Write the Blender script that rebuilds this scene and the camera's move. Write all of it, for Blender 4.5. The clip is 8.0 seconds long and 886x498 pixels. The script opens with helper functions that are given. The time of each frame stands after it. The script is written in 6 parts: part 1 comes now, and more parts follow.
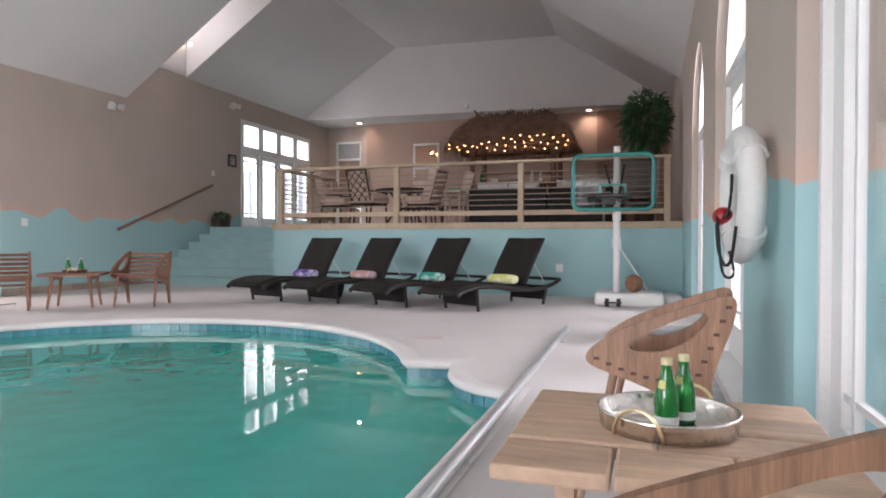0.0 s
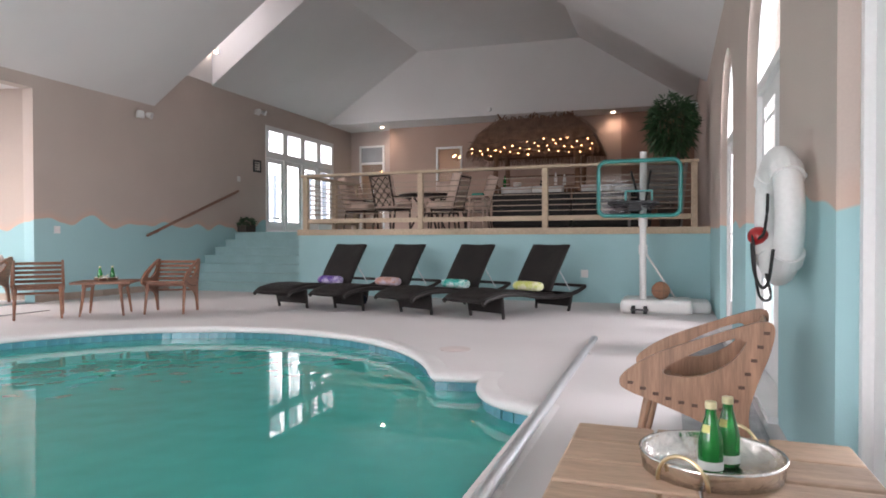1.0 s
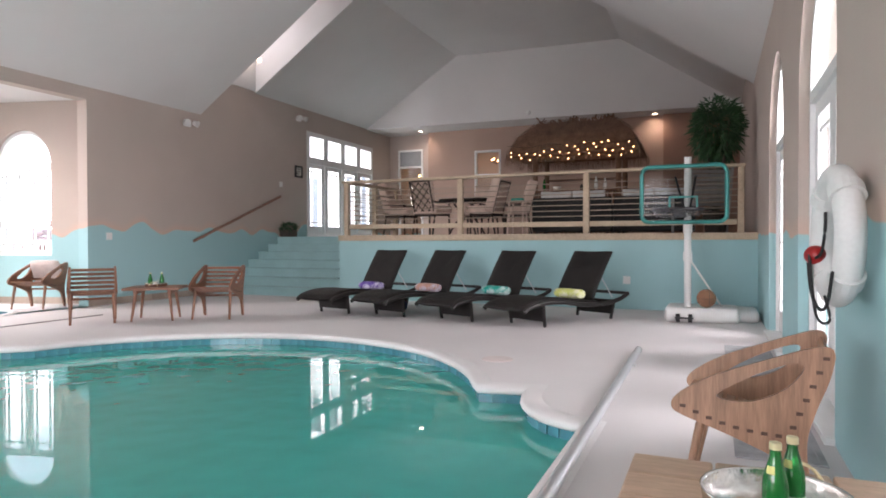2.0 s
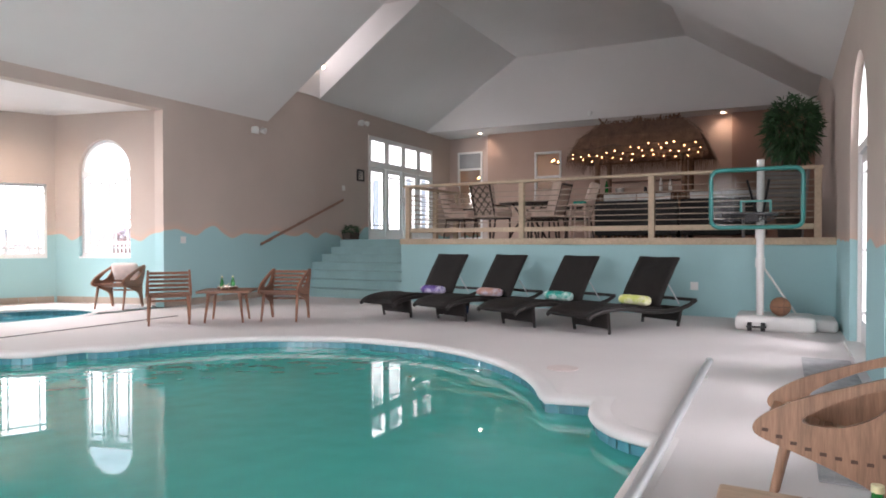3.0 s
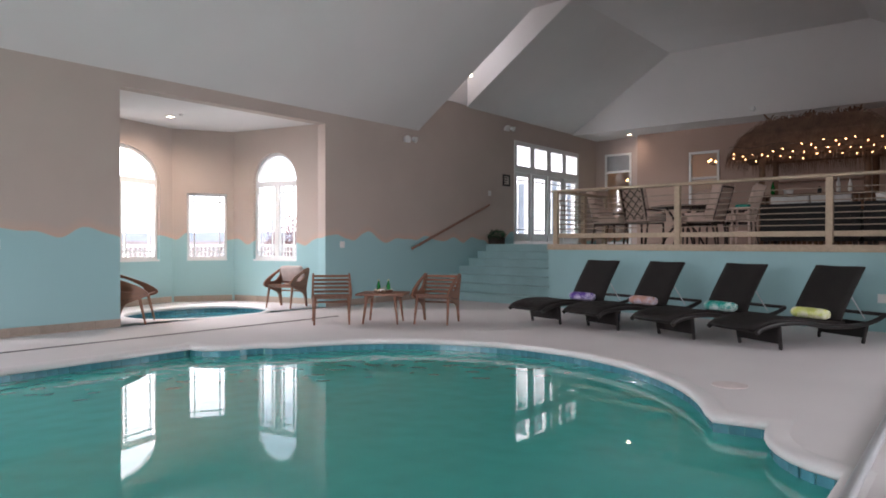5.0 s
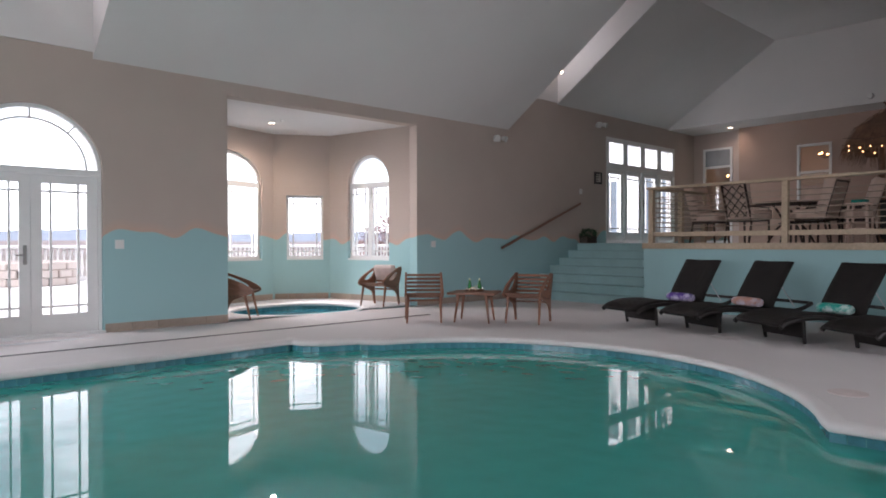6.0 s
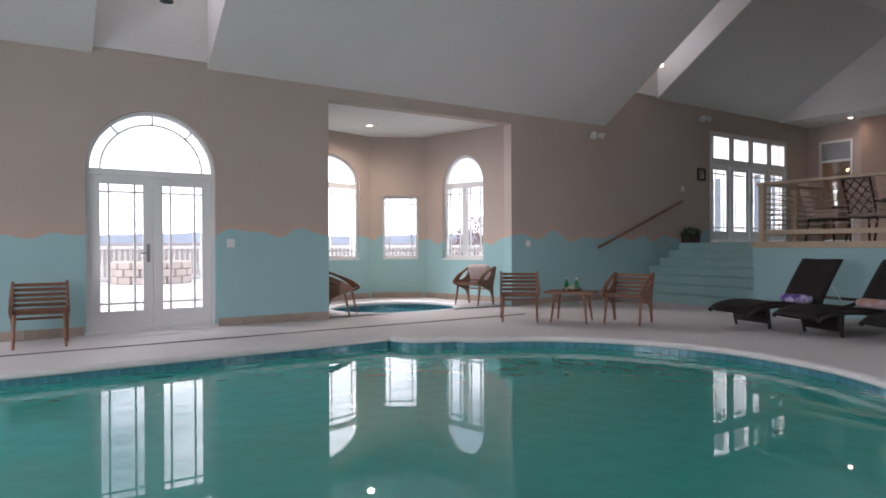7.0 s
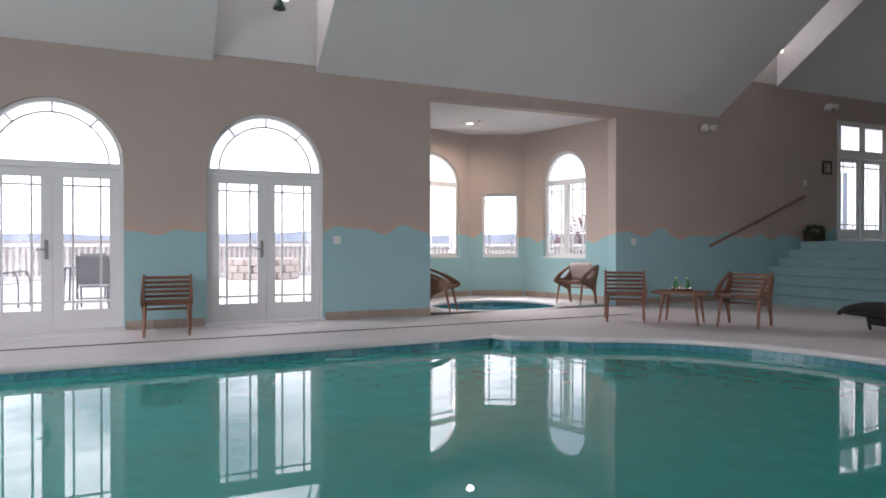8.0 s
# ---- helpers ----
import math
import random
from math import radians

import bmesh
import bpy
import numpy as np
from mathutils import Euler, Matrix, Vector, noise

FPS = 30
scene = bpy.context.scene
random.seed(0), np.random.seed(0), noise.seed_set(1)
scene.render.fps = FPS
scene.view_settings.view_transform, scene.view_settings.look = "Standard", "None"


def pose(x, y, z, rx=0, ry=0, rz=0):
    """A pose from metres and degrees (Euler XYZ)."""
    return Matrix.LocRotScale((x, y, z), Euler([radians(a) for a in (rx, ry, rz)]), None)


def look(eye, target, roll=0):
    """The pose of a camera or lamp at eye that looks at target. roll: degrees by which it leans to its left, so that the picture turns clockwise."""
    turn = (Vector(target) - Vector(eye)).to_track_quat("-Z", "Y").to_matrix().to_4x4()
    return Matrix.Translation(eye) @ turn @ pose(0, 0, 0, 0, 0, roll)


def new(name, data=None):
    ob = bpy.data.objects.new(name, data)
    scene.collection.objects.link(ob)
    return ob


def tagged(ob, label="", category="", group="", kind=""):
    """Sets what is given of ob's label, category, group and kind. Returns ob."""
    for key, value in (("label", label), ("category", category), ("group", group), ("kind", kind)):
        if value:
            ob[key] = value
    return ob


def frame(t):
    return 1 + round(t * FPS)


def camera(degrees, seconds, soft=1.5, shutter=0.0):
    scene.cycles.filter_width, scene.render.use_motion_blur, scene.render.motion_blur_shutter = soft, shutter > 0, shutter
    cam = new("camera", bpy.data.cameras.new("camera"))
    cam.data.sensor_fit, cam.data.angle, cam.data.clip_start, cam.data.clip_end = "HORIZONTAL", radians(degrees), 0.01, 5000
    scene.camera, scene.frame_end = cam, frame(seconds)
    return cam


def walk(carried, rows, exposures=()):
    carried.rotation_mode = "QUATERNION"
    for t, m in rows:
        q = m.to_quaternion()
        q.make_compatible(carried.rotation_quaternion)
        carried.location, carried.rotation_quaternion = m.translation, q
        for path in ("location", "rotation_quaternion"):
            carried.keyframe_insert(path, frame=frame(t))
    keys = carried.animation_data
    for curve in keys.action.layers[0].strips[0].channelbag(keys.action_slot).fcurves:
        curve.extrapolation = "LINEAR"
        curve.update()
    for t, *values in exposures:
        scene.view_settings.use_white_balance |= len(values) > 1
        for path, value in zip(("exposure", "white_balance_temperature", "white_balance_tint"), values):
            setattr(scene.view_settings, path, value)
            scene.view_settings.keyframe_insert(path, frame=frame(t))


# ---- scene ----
cam = camera(69.7, 8.0, soft=1.8)
PATH = [
    (0, (9.507, -1.916, 0.884), (8.894, -0.013, 0.856), 0.1),
    (0.5, (9.485, -1.926, 0.929), (8.843, -0.032, 0.901), 0.1),
    (1, (9.466, -1.93, 0.98), (8.789, -0.048, 0.952), -0.1),
    (2.5, (9.399, -1.986, 1.099), (8.54, -0.181, 1.074), -0.1),
    (3, (9.373, -2.01, 1.137), (8.427, -0.248, 1.111), -0.1),
    (3.5, (9.357, -2.023, 1.165), (8.322, -0.312, 1.142), -0.1),
    (4, (9.336, -2.052, 1.176), (8.214, -0.397, 1.155), -0.1),
    (4.5, (9.32, -2.1, 1.199), (8.106, -0.511, 1.176), -0.1),
    (4.7, (9.302, -2.108, 1.189), (8.052, -0.547, 1.169), -0.0),
    (6, (9.271, -2.18, 1.176), (7.77, -0.859, 1.158), -0.1),
    (6.5, (9.23, -2.207, 1.166), (7.64, -0.993, 1.15), -0.1),
    (7, (9.215, -2.224, 1.127), (7.541, -1.129, 1.116), -0.2),
    (7.5, (9.176, -2.232, 1.121), (7.425, -1.267, 1.108), -0.0),
    (8, (9.143, -2.257, 1.098), (7.323, -1.428, 1.085), 0.0),
]
walk(cam, [(r[0], look(r[1], r[2], r[3])) for r in PATH],
     exposures=[(0.0, 1.31, 6650, 22), (2.5, 1.34, 6650, 22), (4.5, 0.95, 6560, 22), (6.0, 0.42, 6460, 22), (8.0, 0.27, 6430, 22)])

# ---------------------------------------------------------------- world and light
world = bpy.data.worlds.new("sky")
scene.world = world
world.use_nodes = True
wn, wl = world.node_tree.nodes, world.node_tree.links
wn.clear()
w_out = wn.new("ShaderNodeOutputWorld")
w_bg = wn.new("ShaderNodeBackground")
w_sky = wn.new("ShaderNodeTexSky")
w_sky.sky_type = 'NISHITA'
w_sky.sun_disc = False
w_sky.sun_elevation, w_sky.sun_rotation = radians(42), radians(150)
w_sky.dust_density = 3.0
w_co = wn.new("ShaderNodeTexCoord")
w_map = wn.new("ShaderNodeMapping")
w_map.inputs["Scale"].default_value = (1.0, 1.0, 3.0)
w_noise = wn.new("ShaderNodeTexNoise")
w_noise.inputs["Scale"].default_value = 2.2
w_noise.inputs["Detail"].default_value = 6.0
w_ramp = wn.new("ShaderNodeValToRGB")
w_ramp.color_ramp.elements[0].position, w_ramp.color_ramp.elements[1].position = 0.40, 0.54
w_ramp.color_ramp.elements[0].color = (0.30, 0.30, 0.30, 1)
w_mix = wn.new("ShaderNodeMix")
w_mix.data_type = 'RGBA'
w_mix.inputs["B"].default_value = (19.0, 19.4, 20.2, 1)
wl.new(w_co.outputs["Generated"], w_map.inputs["Vector"])
wl.new(w_map.outputs["Vector"], w_noise.inputs["Vector"])
wl.new(w_noise.outputs["Fac"], w_ramp.inputs["Fac"])
wl.new(w_ramp.outputs["Color"], w_mix.inputs["Factor"])
wl.new(w_sky.outputs["Color"], w_mix.inputs["A"])
wl.new(w_mix.outputs["Result"], w_bg.inputs["Color"])
w_bg.inputs["Strength"].default_value = 0.15
wl.new(w_bg.outputs["Background"], w_out.inputs["Surface"])

sun = new("sun", bpy.data.lights.new("sun", 'SUN'))
sun.data.energy, sun.data.angle, sun.data.color = 1.2, radians(12), (1.0, 0.96, 0.9)
sun.matrix_world = look((0, 0, 20), (4.0, 5.5, 12.0))


def area(name, w, h, watts, m, color=(1, 1, 1)):
    d = bpy.data.lights.new(name, 'AREA')
    d.shape, d.size, d.size_y, d.energy, d.color = 'RECTANGLE', w, h, watts, color
    ob = new(name, d)
    ob.matrix_world = m
    return ob


# lamps standing in for daylight at the right doors, watts tuned for brightness
for yc, watts in ((5.4, 92), (2.65, 85), (-0.2, 3), (-2.95, 4), (-5.7, 40)):
    area("window_daylight", 1.5, 2.4, watts, look((11.7, yc, 1.6), (5.0, yc, 1.5)), (0.96, 0.98, 1.0))
# fill lamp behind the view; the rear wall opening is made up for it
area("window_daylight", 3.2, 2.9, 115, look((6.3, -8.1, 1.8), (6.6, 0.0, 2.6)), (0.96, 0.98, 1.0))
# lamps out of sight outside the turret windows, added to the sky light
area("turret_fill", 1.0, 1.2, 230, look((-4.6, 2.05, 2.9), (-0.9, 5.4, 2.3)), (0.96, 0.98, 1.0))
area("turret_fill", 1.0, 1.0, 28, look((-4.1, 5.1, 3.6), (-0.8, 3.4, 0.5)), (0.96, 0.98, 1.0))
area("turret_fill", 1.1, 1.2, 40, look((-2.1, 6.5, 3.8), (-1.2, 3.2, 0.6)), (0.96, 0.98, 1.0))
# lamp out of sight beside the upper doors, added to brighten the vault
area("deck_fill", 1.2, 1.6, 74, look((-1.3, 10.6, 2.7), (4.0, 14.0, 4.2)), (0.96, 0.98, 1.0))
# lamps added in the dormer recesses; the second recess has no window
area("dormer_fill", 0.9, 0.8, 14, look((0.06, -0.75, 5.3), (3.0, -0.3, 5.3)), (0.96, 0.98, 1.0))
area("dormer_fill", 0.9, 0.8, 13, look((0.06, 8.45, 5.6), (1.2, 9.5, 5.3)), (0.96, 0.98, 1.0))

# ---------------------------------------------------------------- materials


def material(name, color, rough=0.6, metal=0.0, vary=0.12, scale=3.0, fine=60.0, bump=0.05, second=None, spec=0.5, stretch=(1, 1, 1), per_object=0.0, band=(0.3, 0.7)):
    """Principled material with a broad and a fine variation of its colour and a fine relief."""
    m = bpy.data.materials.new(name)
    m.use_nodes = True
    n, l = m.node_tree.nodes, m.node_tree.links
    b = n["Principled BSDF"]
    b.inputs["Roughness"].default_value = rough
    b.inputs["Metallic"].default_value = metal
    b.inputs["Specular IOR Level"].default_value = spec
    co = n.new("ShaderNodeTexCoord")
    mp = n.new("ShaderNodeMapping")
    mp.inputs["Scale"].default_value = stretch
    l.new(co.outputs["Object"], mp.inputs["Vector"])
    n1 = n.new("ShaderNodeTexNoise")
    n1.inputs["Scale"].default_value, n1.inputs["Detail"].default_value = scale, 4.0
    n2 = n.new("ShaderNodeTexNoise")
    n2.inputs["Scale"].default_value, n2.inputs["Detail"].default_value = fine, 3.0
    for q in (n1, n2):
        l.new(mp.outputs["Vector"], q.inputs["Vector"])
    add = n.new("ShaderNodeMath")
    add.operation = 'MULTIPLY_ADD'
    add.inputs[1].default_value = 0.6
    l.new(n1.outputs["Fac"], add.inputs[0])
    h2 = n.new("ShaderNodeMath")
    h2.operation = 'MULTIPLY'
    h2.inputs[1].default_value = 0.4
    l.new(n2.outputs["Fac"], h2.inputs[0])
    l.new(h2.outputs[0], add.inputs[2])
    fac = add.outputs[0]
    if per_object:
        info = n.new("ShaderNodeObjectInfo")
        pm = n.new("ShaderNodeMath")
        pm.operation = 'MULTIPLY_ADD'
        pm.inputs[1].default_value = per_object
        l.new(info.outputs["Random"], pm.inputs[0])
        l.new(fac, pm.inputs[2])
        fac = pm.outputs[0]
    ramp = n.new("ShaderNodeValToRGB")
    e = ramp.color_ramp.elements
    e[0].position, e[1].position = band[0], band[1] + per_object
    dark = second or tuple(c * (1 - 2 * vary) for c in color)
    lite = tuple(min(1, c * (1 + vary)) for c in color)
    e[0].color, e[1].color = (*dark, 1), (*lite, 1)
    l.new(fac, ramp.inputs["Fac"])
    l.new(ramp.outputs["Color"], b.inputs["Base Color"])
    if bump:
        bp = n.new("ShaderNodeBump")
        bp.inputs["Strength"].default_value, bp.inputs["Distance"].default_value = bump, 0.01
        l.new(n2.outputs["Fac"], bp.inputs["Height"])
        l.new(bp.outputs["Normal"], b.inputs["Normal"])
    return m


def mural_material(name, level, upper, lower, edge, swell=0.62):
    """Wall paint: teal sea with a wavy hand-painted upper edge, a faint peach line over it and beige above."""
    m = material(name, upper, 0.85, vary=0.04, scale=1.2, fine=90, bump=0.08, spec=0.2)
    n, l = m.node_tree.nodes, m.node_tree.links
    b = n["Principled BSDF"]
    up = b.inputs["Base Color"].links[0].from_socket
    geo = n.new("ShaderNodeNewGeometry")
    sep = n.new("ShaderNodeSeparateXYZ")
    l.new(geo.outputs["Position"], sep.inputs[0])
    along = n.new("ShaderNodeMath")
    along.operation = 'ADD'
    l.new(sep.outputs["X"], along.inputs[0])
    l.new(sep.outputs["Y"], along.inputs[1])
    wave = n.new("ShaderNodeTexNoise")
    wave.noise_dimensions = '1D'
    wave.inputs["Scale"].default_value, wave.inputs["Detail"].default_value, wave.inputs["Roughness"].default_value = 1.2, 1.0, 0.4
    l.new(along.outputs[0], wave.inputs["W"])
    hgt = n.new("ShaderNodeMath")
    hgt.operation = 'MULTIPLY_ADD'
    hgt.inputs[1].default_value, hgt.inputs[2].default_value = swell, level - swell / 2
    l.new(wave.outputs["Fac"], hgt.inputs[0])
    dif = n.new("ShaderNodeMath")
    dif.operation = 'SUBTRACT'
    l.new(sep.outputs["Z"], dif.inputs[0])
    l.new(hgt.outputs[0], dif.inputs[1])
    ramp = n.new("ShaderNodeValToRGB")
    ramp.color_ramp.interpolation = 'LINEAR'
    e = ramp.color_ramp.elements
    e[0].position, e[1].position = 0.0, 0.012
    e[0].color, e[1].color = (0, 0, 0, 1), (1, 1, 1, 1)
    l.new(dif.outputs[0], ramp.inputs["Fac"])
    haze = n.new("ShaderNodeMapRange")
    haze.inputs["From Min"].default_value, haze.inputs["From Max"].default_value = 0.0, 0.16
    haze.inputs["To Min"].default_value, haze.inputs["To Max"].default_value = 0.75, 0.0
    l.new(dif.outputs[0], haze.inputs["Value"])
    m1 = n.new("ShaderNodeMix")
    m1.data_type = 'RGBA'
    l.new(haze.outputs["Result"], m1.inputs["Factor"])
    l.new(up, m1.inputs["A"])
    m1.inputs["B"].default_value = (*edge, 1)
    m2 = n.new("ShaderNodeMix")
    m2.data_type = 'RGBA'
    l.new(ramp.outputs["Color"], m2.inputs["Factor"])
    m2.inputs["A"].default_value = (*lower, 1)
    l.new(m1.outputs["Result"], m2.inputs["B"])
    l.new(m2.outputs["Result"], b.inputs["Base Color"])
    return m


TEAL = (0.34, 0.55, 0.57)
M_WALL = mural_material("beige_and_teal_wall_paint", 1.27, (0.51, 0.425, 0.375), TEAL, (0.62, 0.42, 0.33))
M_WALL_R = mural_material("beige_and_teal_wall_paint_low_waves", 1.12, (0.51, 0.425, 0.375), TEAL, (0.62, 0.42, 0.33), 0.22)
M_TEAL = material("teal_wall_paint", TEAL, 0.8, vary=0.04, scale=1.5, fine=90, bump=0.06, spec=0.2)
M_STEP = material("painted_teal_steps", (0.36, 0.555, 0.565), 0.75, vary=0.06, scale=2.5, fine=50, bump=0.1, spec=0.2)
M_BEIGE = material("beige_wall_paint", (0.52, 0.42, 0.375), 0.85, vary=0.04, scale=1.2, fine=90, bump=0.06, spec=0.2)
M_BROWN = material("warm_brown_wall", (0.32, 0.19, 0.145), 0.85, vary=0.04, scale=1.2, fine=90, bump=0.06, spec=0.2)
M_TAUPE = material("taupe_wall", (0.45, 0.315, 0.255), 0.85, vary=0.04, scale=1.2, fine=90, bump=0.06, spec=0.2)
M_CEIL = material("pale_grey_ceiling_paint", (0.73, 0.70, 0.685), 0.9, vary=0.03, scale=0.8, fine=120, bump=0.05, spec=0.1)
M_DECKCOAT = material("pale_pool_deck_coating", (0.70, 0.66, 0.655), 0.7, vary=0.05, scale=0.7, fine=140, bump=0.15, spec=0.3)
M_COPING = material("white_coping_concrete", (0.74, 0.71, 0.70), 0.6, vary=0.05, scale=2.0, fine=120, bump=0.12)
M_PLASTER = material("turquoise_pool_plaster", (0.14, 0.42, 0.40), 0.8, vary=0.05, scale=0.6, fine=40, bump=0.03)
M_TILE = material("teal_waterline_tile", (0.075, 0.27, 0.33), 0.15, vary=0.22, scale=9.0, fine=30, bump=0.0, per_object=0.22)
M_GROUT = material("pale_grout", (0.36, 0.52, 0.52), 0.8)
M_WHITE = material("white_painted_joinery", (0.78, 0.78, 0.77), 0.45, vary=0.03, scale=4, fine=60, bump=0.02)
M_STONE = material("tan_stone_tile", (0.42, 0.34, 0.28), 0.5, vary=0.22, scale=5, fine=30, bump=0.1, per_object=0.3)
M_LUMBER = material("pale_pine_lumber", (0.53, 0.41, 0.29), 0.6, vary=0.14, scale=2.0, fine=25, bump=0.08, stretch=(1, 1, 1))
M_ROD = material("dull_tan_painted_rod", (0.40, 0.31, 0.24), 0.5, vary=0.12, scale=4, fine=50, bump=0.02)
M_HANDRAIL = material("reddish_brown_handrail_wood", (0.30, 0.16, 0.11), 0.4, vary=0.15, scale=6, fine=40)
M_DECKFLOOR = material("greyish_brown_deck_floor", (0.11, 0.07, 0.055), 0.5, vary=0.12, scale=2, fine=30)
M_TERRACE = material("pale_terrace_paving", (0.55, 0.54, 0.53), 0.8, vary=0.05, scale=0.5, fine=20)
M_ALU = material("brushed_aluminium", (0.72, 0.73, 0.75), 0.35, metal=0.6, vary=0.05, scale=3, fine=80, bump=0.02)


def glass_material(name, tint=(1, 1, 1), ior=1.45, water=False, murk_color=(0.05, 0.53, 0.47)):
    m = bpy.data.materials.new(name)
    m.use_nodes = True
    n, l = m.node_tree.nodes, m.node_tree.links
    n.clear()
    o = n.new("ShaderNodeOutputMaterial")
    tr = n.new("ShaderNodeBsdfTransparent")
    tr.inputs["Color"].default_value = (*tint, 1)
    gl = n.new("ShaderNodeBsdfGlossy")
    gl.inputs["Roughness"].default_value = 0.01
    if water:
        fr = n.new("ShaderNodeFresnel")
        fr.inputs["IOR"].default_value = ior
        gloss = fr.outputs["Fac"]
    else:
        fr = n.new("ShaderNodeLayerWeight")
        fr.inputs["Blend"].default_value = 0.5
        pw = n.new("ShaderNodeMath")
        pw.operation = 'POWER'
        pw.inputs[1].default_value = 5.0
        l.new(fr.outputs["Facing"], pw.inputs[0])
        ma = n.new("ShaderNodeMath")
        ma.operation = 'MULTIPLY_ADD'
        ma.inputs[1].default_value, ma.inputs[2].default_value = (ior - 1) * 2.0, (ior - 1) * 0.1
        l.new(pw.outputs[0], ma.inputs[0])
        gloss = ma.outputs[0]
    body = tr.outputs[0]
    if water:
        murk = n.new("ShaderNodeBsdfDiffuse")
        murk.inputs["Color"].default_value = (*murk_color, 1)
        dm = n.new("ShaderNodeMixShader")
        dm.inputs["Fac"].default_value = 0.72
        l.new(tr.outputs[0], dm.inputs[1])
        l.new(murk.outputs[0], dm.inputs[2])
        body = dm.outputs[0]
    mx = n.new("ShaderNodeMixShader")
    l.new(gloss, mx.inputs["Fac"])
    l.new(body, mx.inputs[1])
    l.new(gl.outputs[0], mx.inputs[2])
    l.new(mx.outputs[0], o.inputs["Surface"])
    return m


M_GLASS = glass_material("clear_window_glass", (0.96, 0.98, 0.98), 1.3)
M_WATER = glass_material("still_pool_water", (0.40, 0.85, 0.82), 1.75, water=True)
M_SPAWATER = glass_material("still_spa_water", (0.45, 0.75, 0.85), 1.5, water=True, murk_color=(0.035, 0.20, 0.26))
wn2, wl2 = M_WATER.node_tree.nodes, M_WATER.node_tree.links
ripple = wn2.new("ShaderNodeTexNoise")
ripple.inputs["Scale"].default_value, ripple.inputs["Detail"].default_value = 5.5, 0.4
rip_b = wn2.new("ShaderNodeBump")
rip_b.inputs["Strength"].default_value, rip_b.inputs["Distance"].default_value = 0.5, 0.018
rip_c = wn2.new("ShaderNodeTexCoord")
wl2.new(rip_c.outputs["Object"], ripple.inputs["Vector"])
wl2.new(ripple.outputs["Fac"], rip_b.inputs["Height"])
for node in wn2:
    if node.bl_idname in ("ShaderNodeBsdfGlossy", "ShaderNodeFresnel"):
        wl2.new(rip_b.outputs["Normal"], node.inputs["Normal"])

# ---------------------------------------------------------------- mesh helpers


def finish(name, bm, mat, parent=None, smooth=False):
    bmesh.ops.recalc_face_normals(bm, faces=bm.faces)
    me = bpy.data.meshes.new(name)
    bm.to_mesh(me)
    bm.free()
    me.materials.append(mat)
    if smooth:
        for p in me.polygons:
            p.use_smooth = True
    ob = new(name, me)
    if parent:
        ob.parent = parent
    return ob


def part(name, bm, mat, parent, label="", smooth=False):
    ob = finish(name, bm, mat, parent, smooth)
    return tagged(ob, label) if label else ob


def thing(name, label, category, m=None, group="", kind=""):
    ob = new(name)
    ob.empty_display_size = 0.1
    if m:
        ob.matrix_basis = m
    return tagged(ob, label, category, group, kind)


def box(bm, x0, x1, y0, y1, z0, z1, bevel=0.0):
    g = bmesh.ops.create_cube(bm, size=1, matrix=Matrix.Translation(((x0 + x1) / 2, (y0 + y1) / 2, (z0 + z1) / 2)) @ Matrix.Diagonal((abs(x1 - x0), abs(y1 - y0), abs(z1 - z0), 1)))
    if bevel:
        es = {e for v in g["verts"] for e in v.link_edges}
        bmesh.ops.bevel(bm, geom=list(es), offset=bevel, segments=2, affect='EDGES', profile=0.5)
    return bm


def boxed(*a, bevel=0.0):
    return box(bmesh.new(), *a, bevel=bevel)


def bar(bm, a, b, r, r2=None, seg=10):
    """A round rod from a to b."""
    a, b = Vector(a), Vector(b)
    d = b - a
    m = Matrix.Translation((a + b) / 2) @ d.to_track_quat('Z', 'Y').to_matrix().to_4x4()
    bmesh.ops.create_cone(bm, cap_ends=True, segments=seg, radius1=r, radius2=r if r2 is None else r2, depth=d.length, matrix=m)
    return bm


def beam(bm, a, b, w, h, bevel=0.0):
    """A square-edged bar from a to b: w across, h upright."""
    a, b = Vector(a), Vector(b)
    d = b - a
    m = Matrix.Translation((a + b) / 2) @ d.to_track_quat('Y', 'Z').to_matrix().to_4x4() @ Matrix.Diagonal((w, d.length, h, 1))
    g = bmesh.ops.create_cube(bm, size=1, matrix=m)
    if bevel:
        bmesh.ops.bevel(bm, geom=list({e for v in g["verts"] for e in v.link_edges}), offset=bevel, segments=2, affect='EDGES')
    return bm


def prism(bm, pts, d0, d1, m=None):
    """Extrudes a closed outline of (u, z) from depth d0 to d1; m maps (u, depth, z) to the world."""
    m = m or Matrix()
    lo = [bm.verts.new(m @ Vector((u, d0, z))) for u, z in pts]
    hi = [bm.verts.new(m @ Vector((u, d1, z))) for u, z in pts]
    k = len(pts)
    bm.faces.new(lo[::-1])
    bm.faces.new(hi)
    for i in range(k):
        bm.faces.new((lo[i], lo[(i + 1) % k], hi[(i + 1) % k], hi[i]))
    return bm


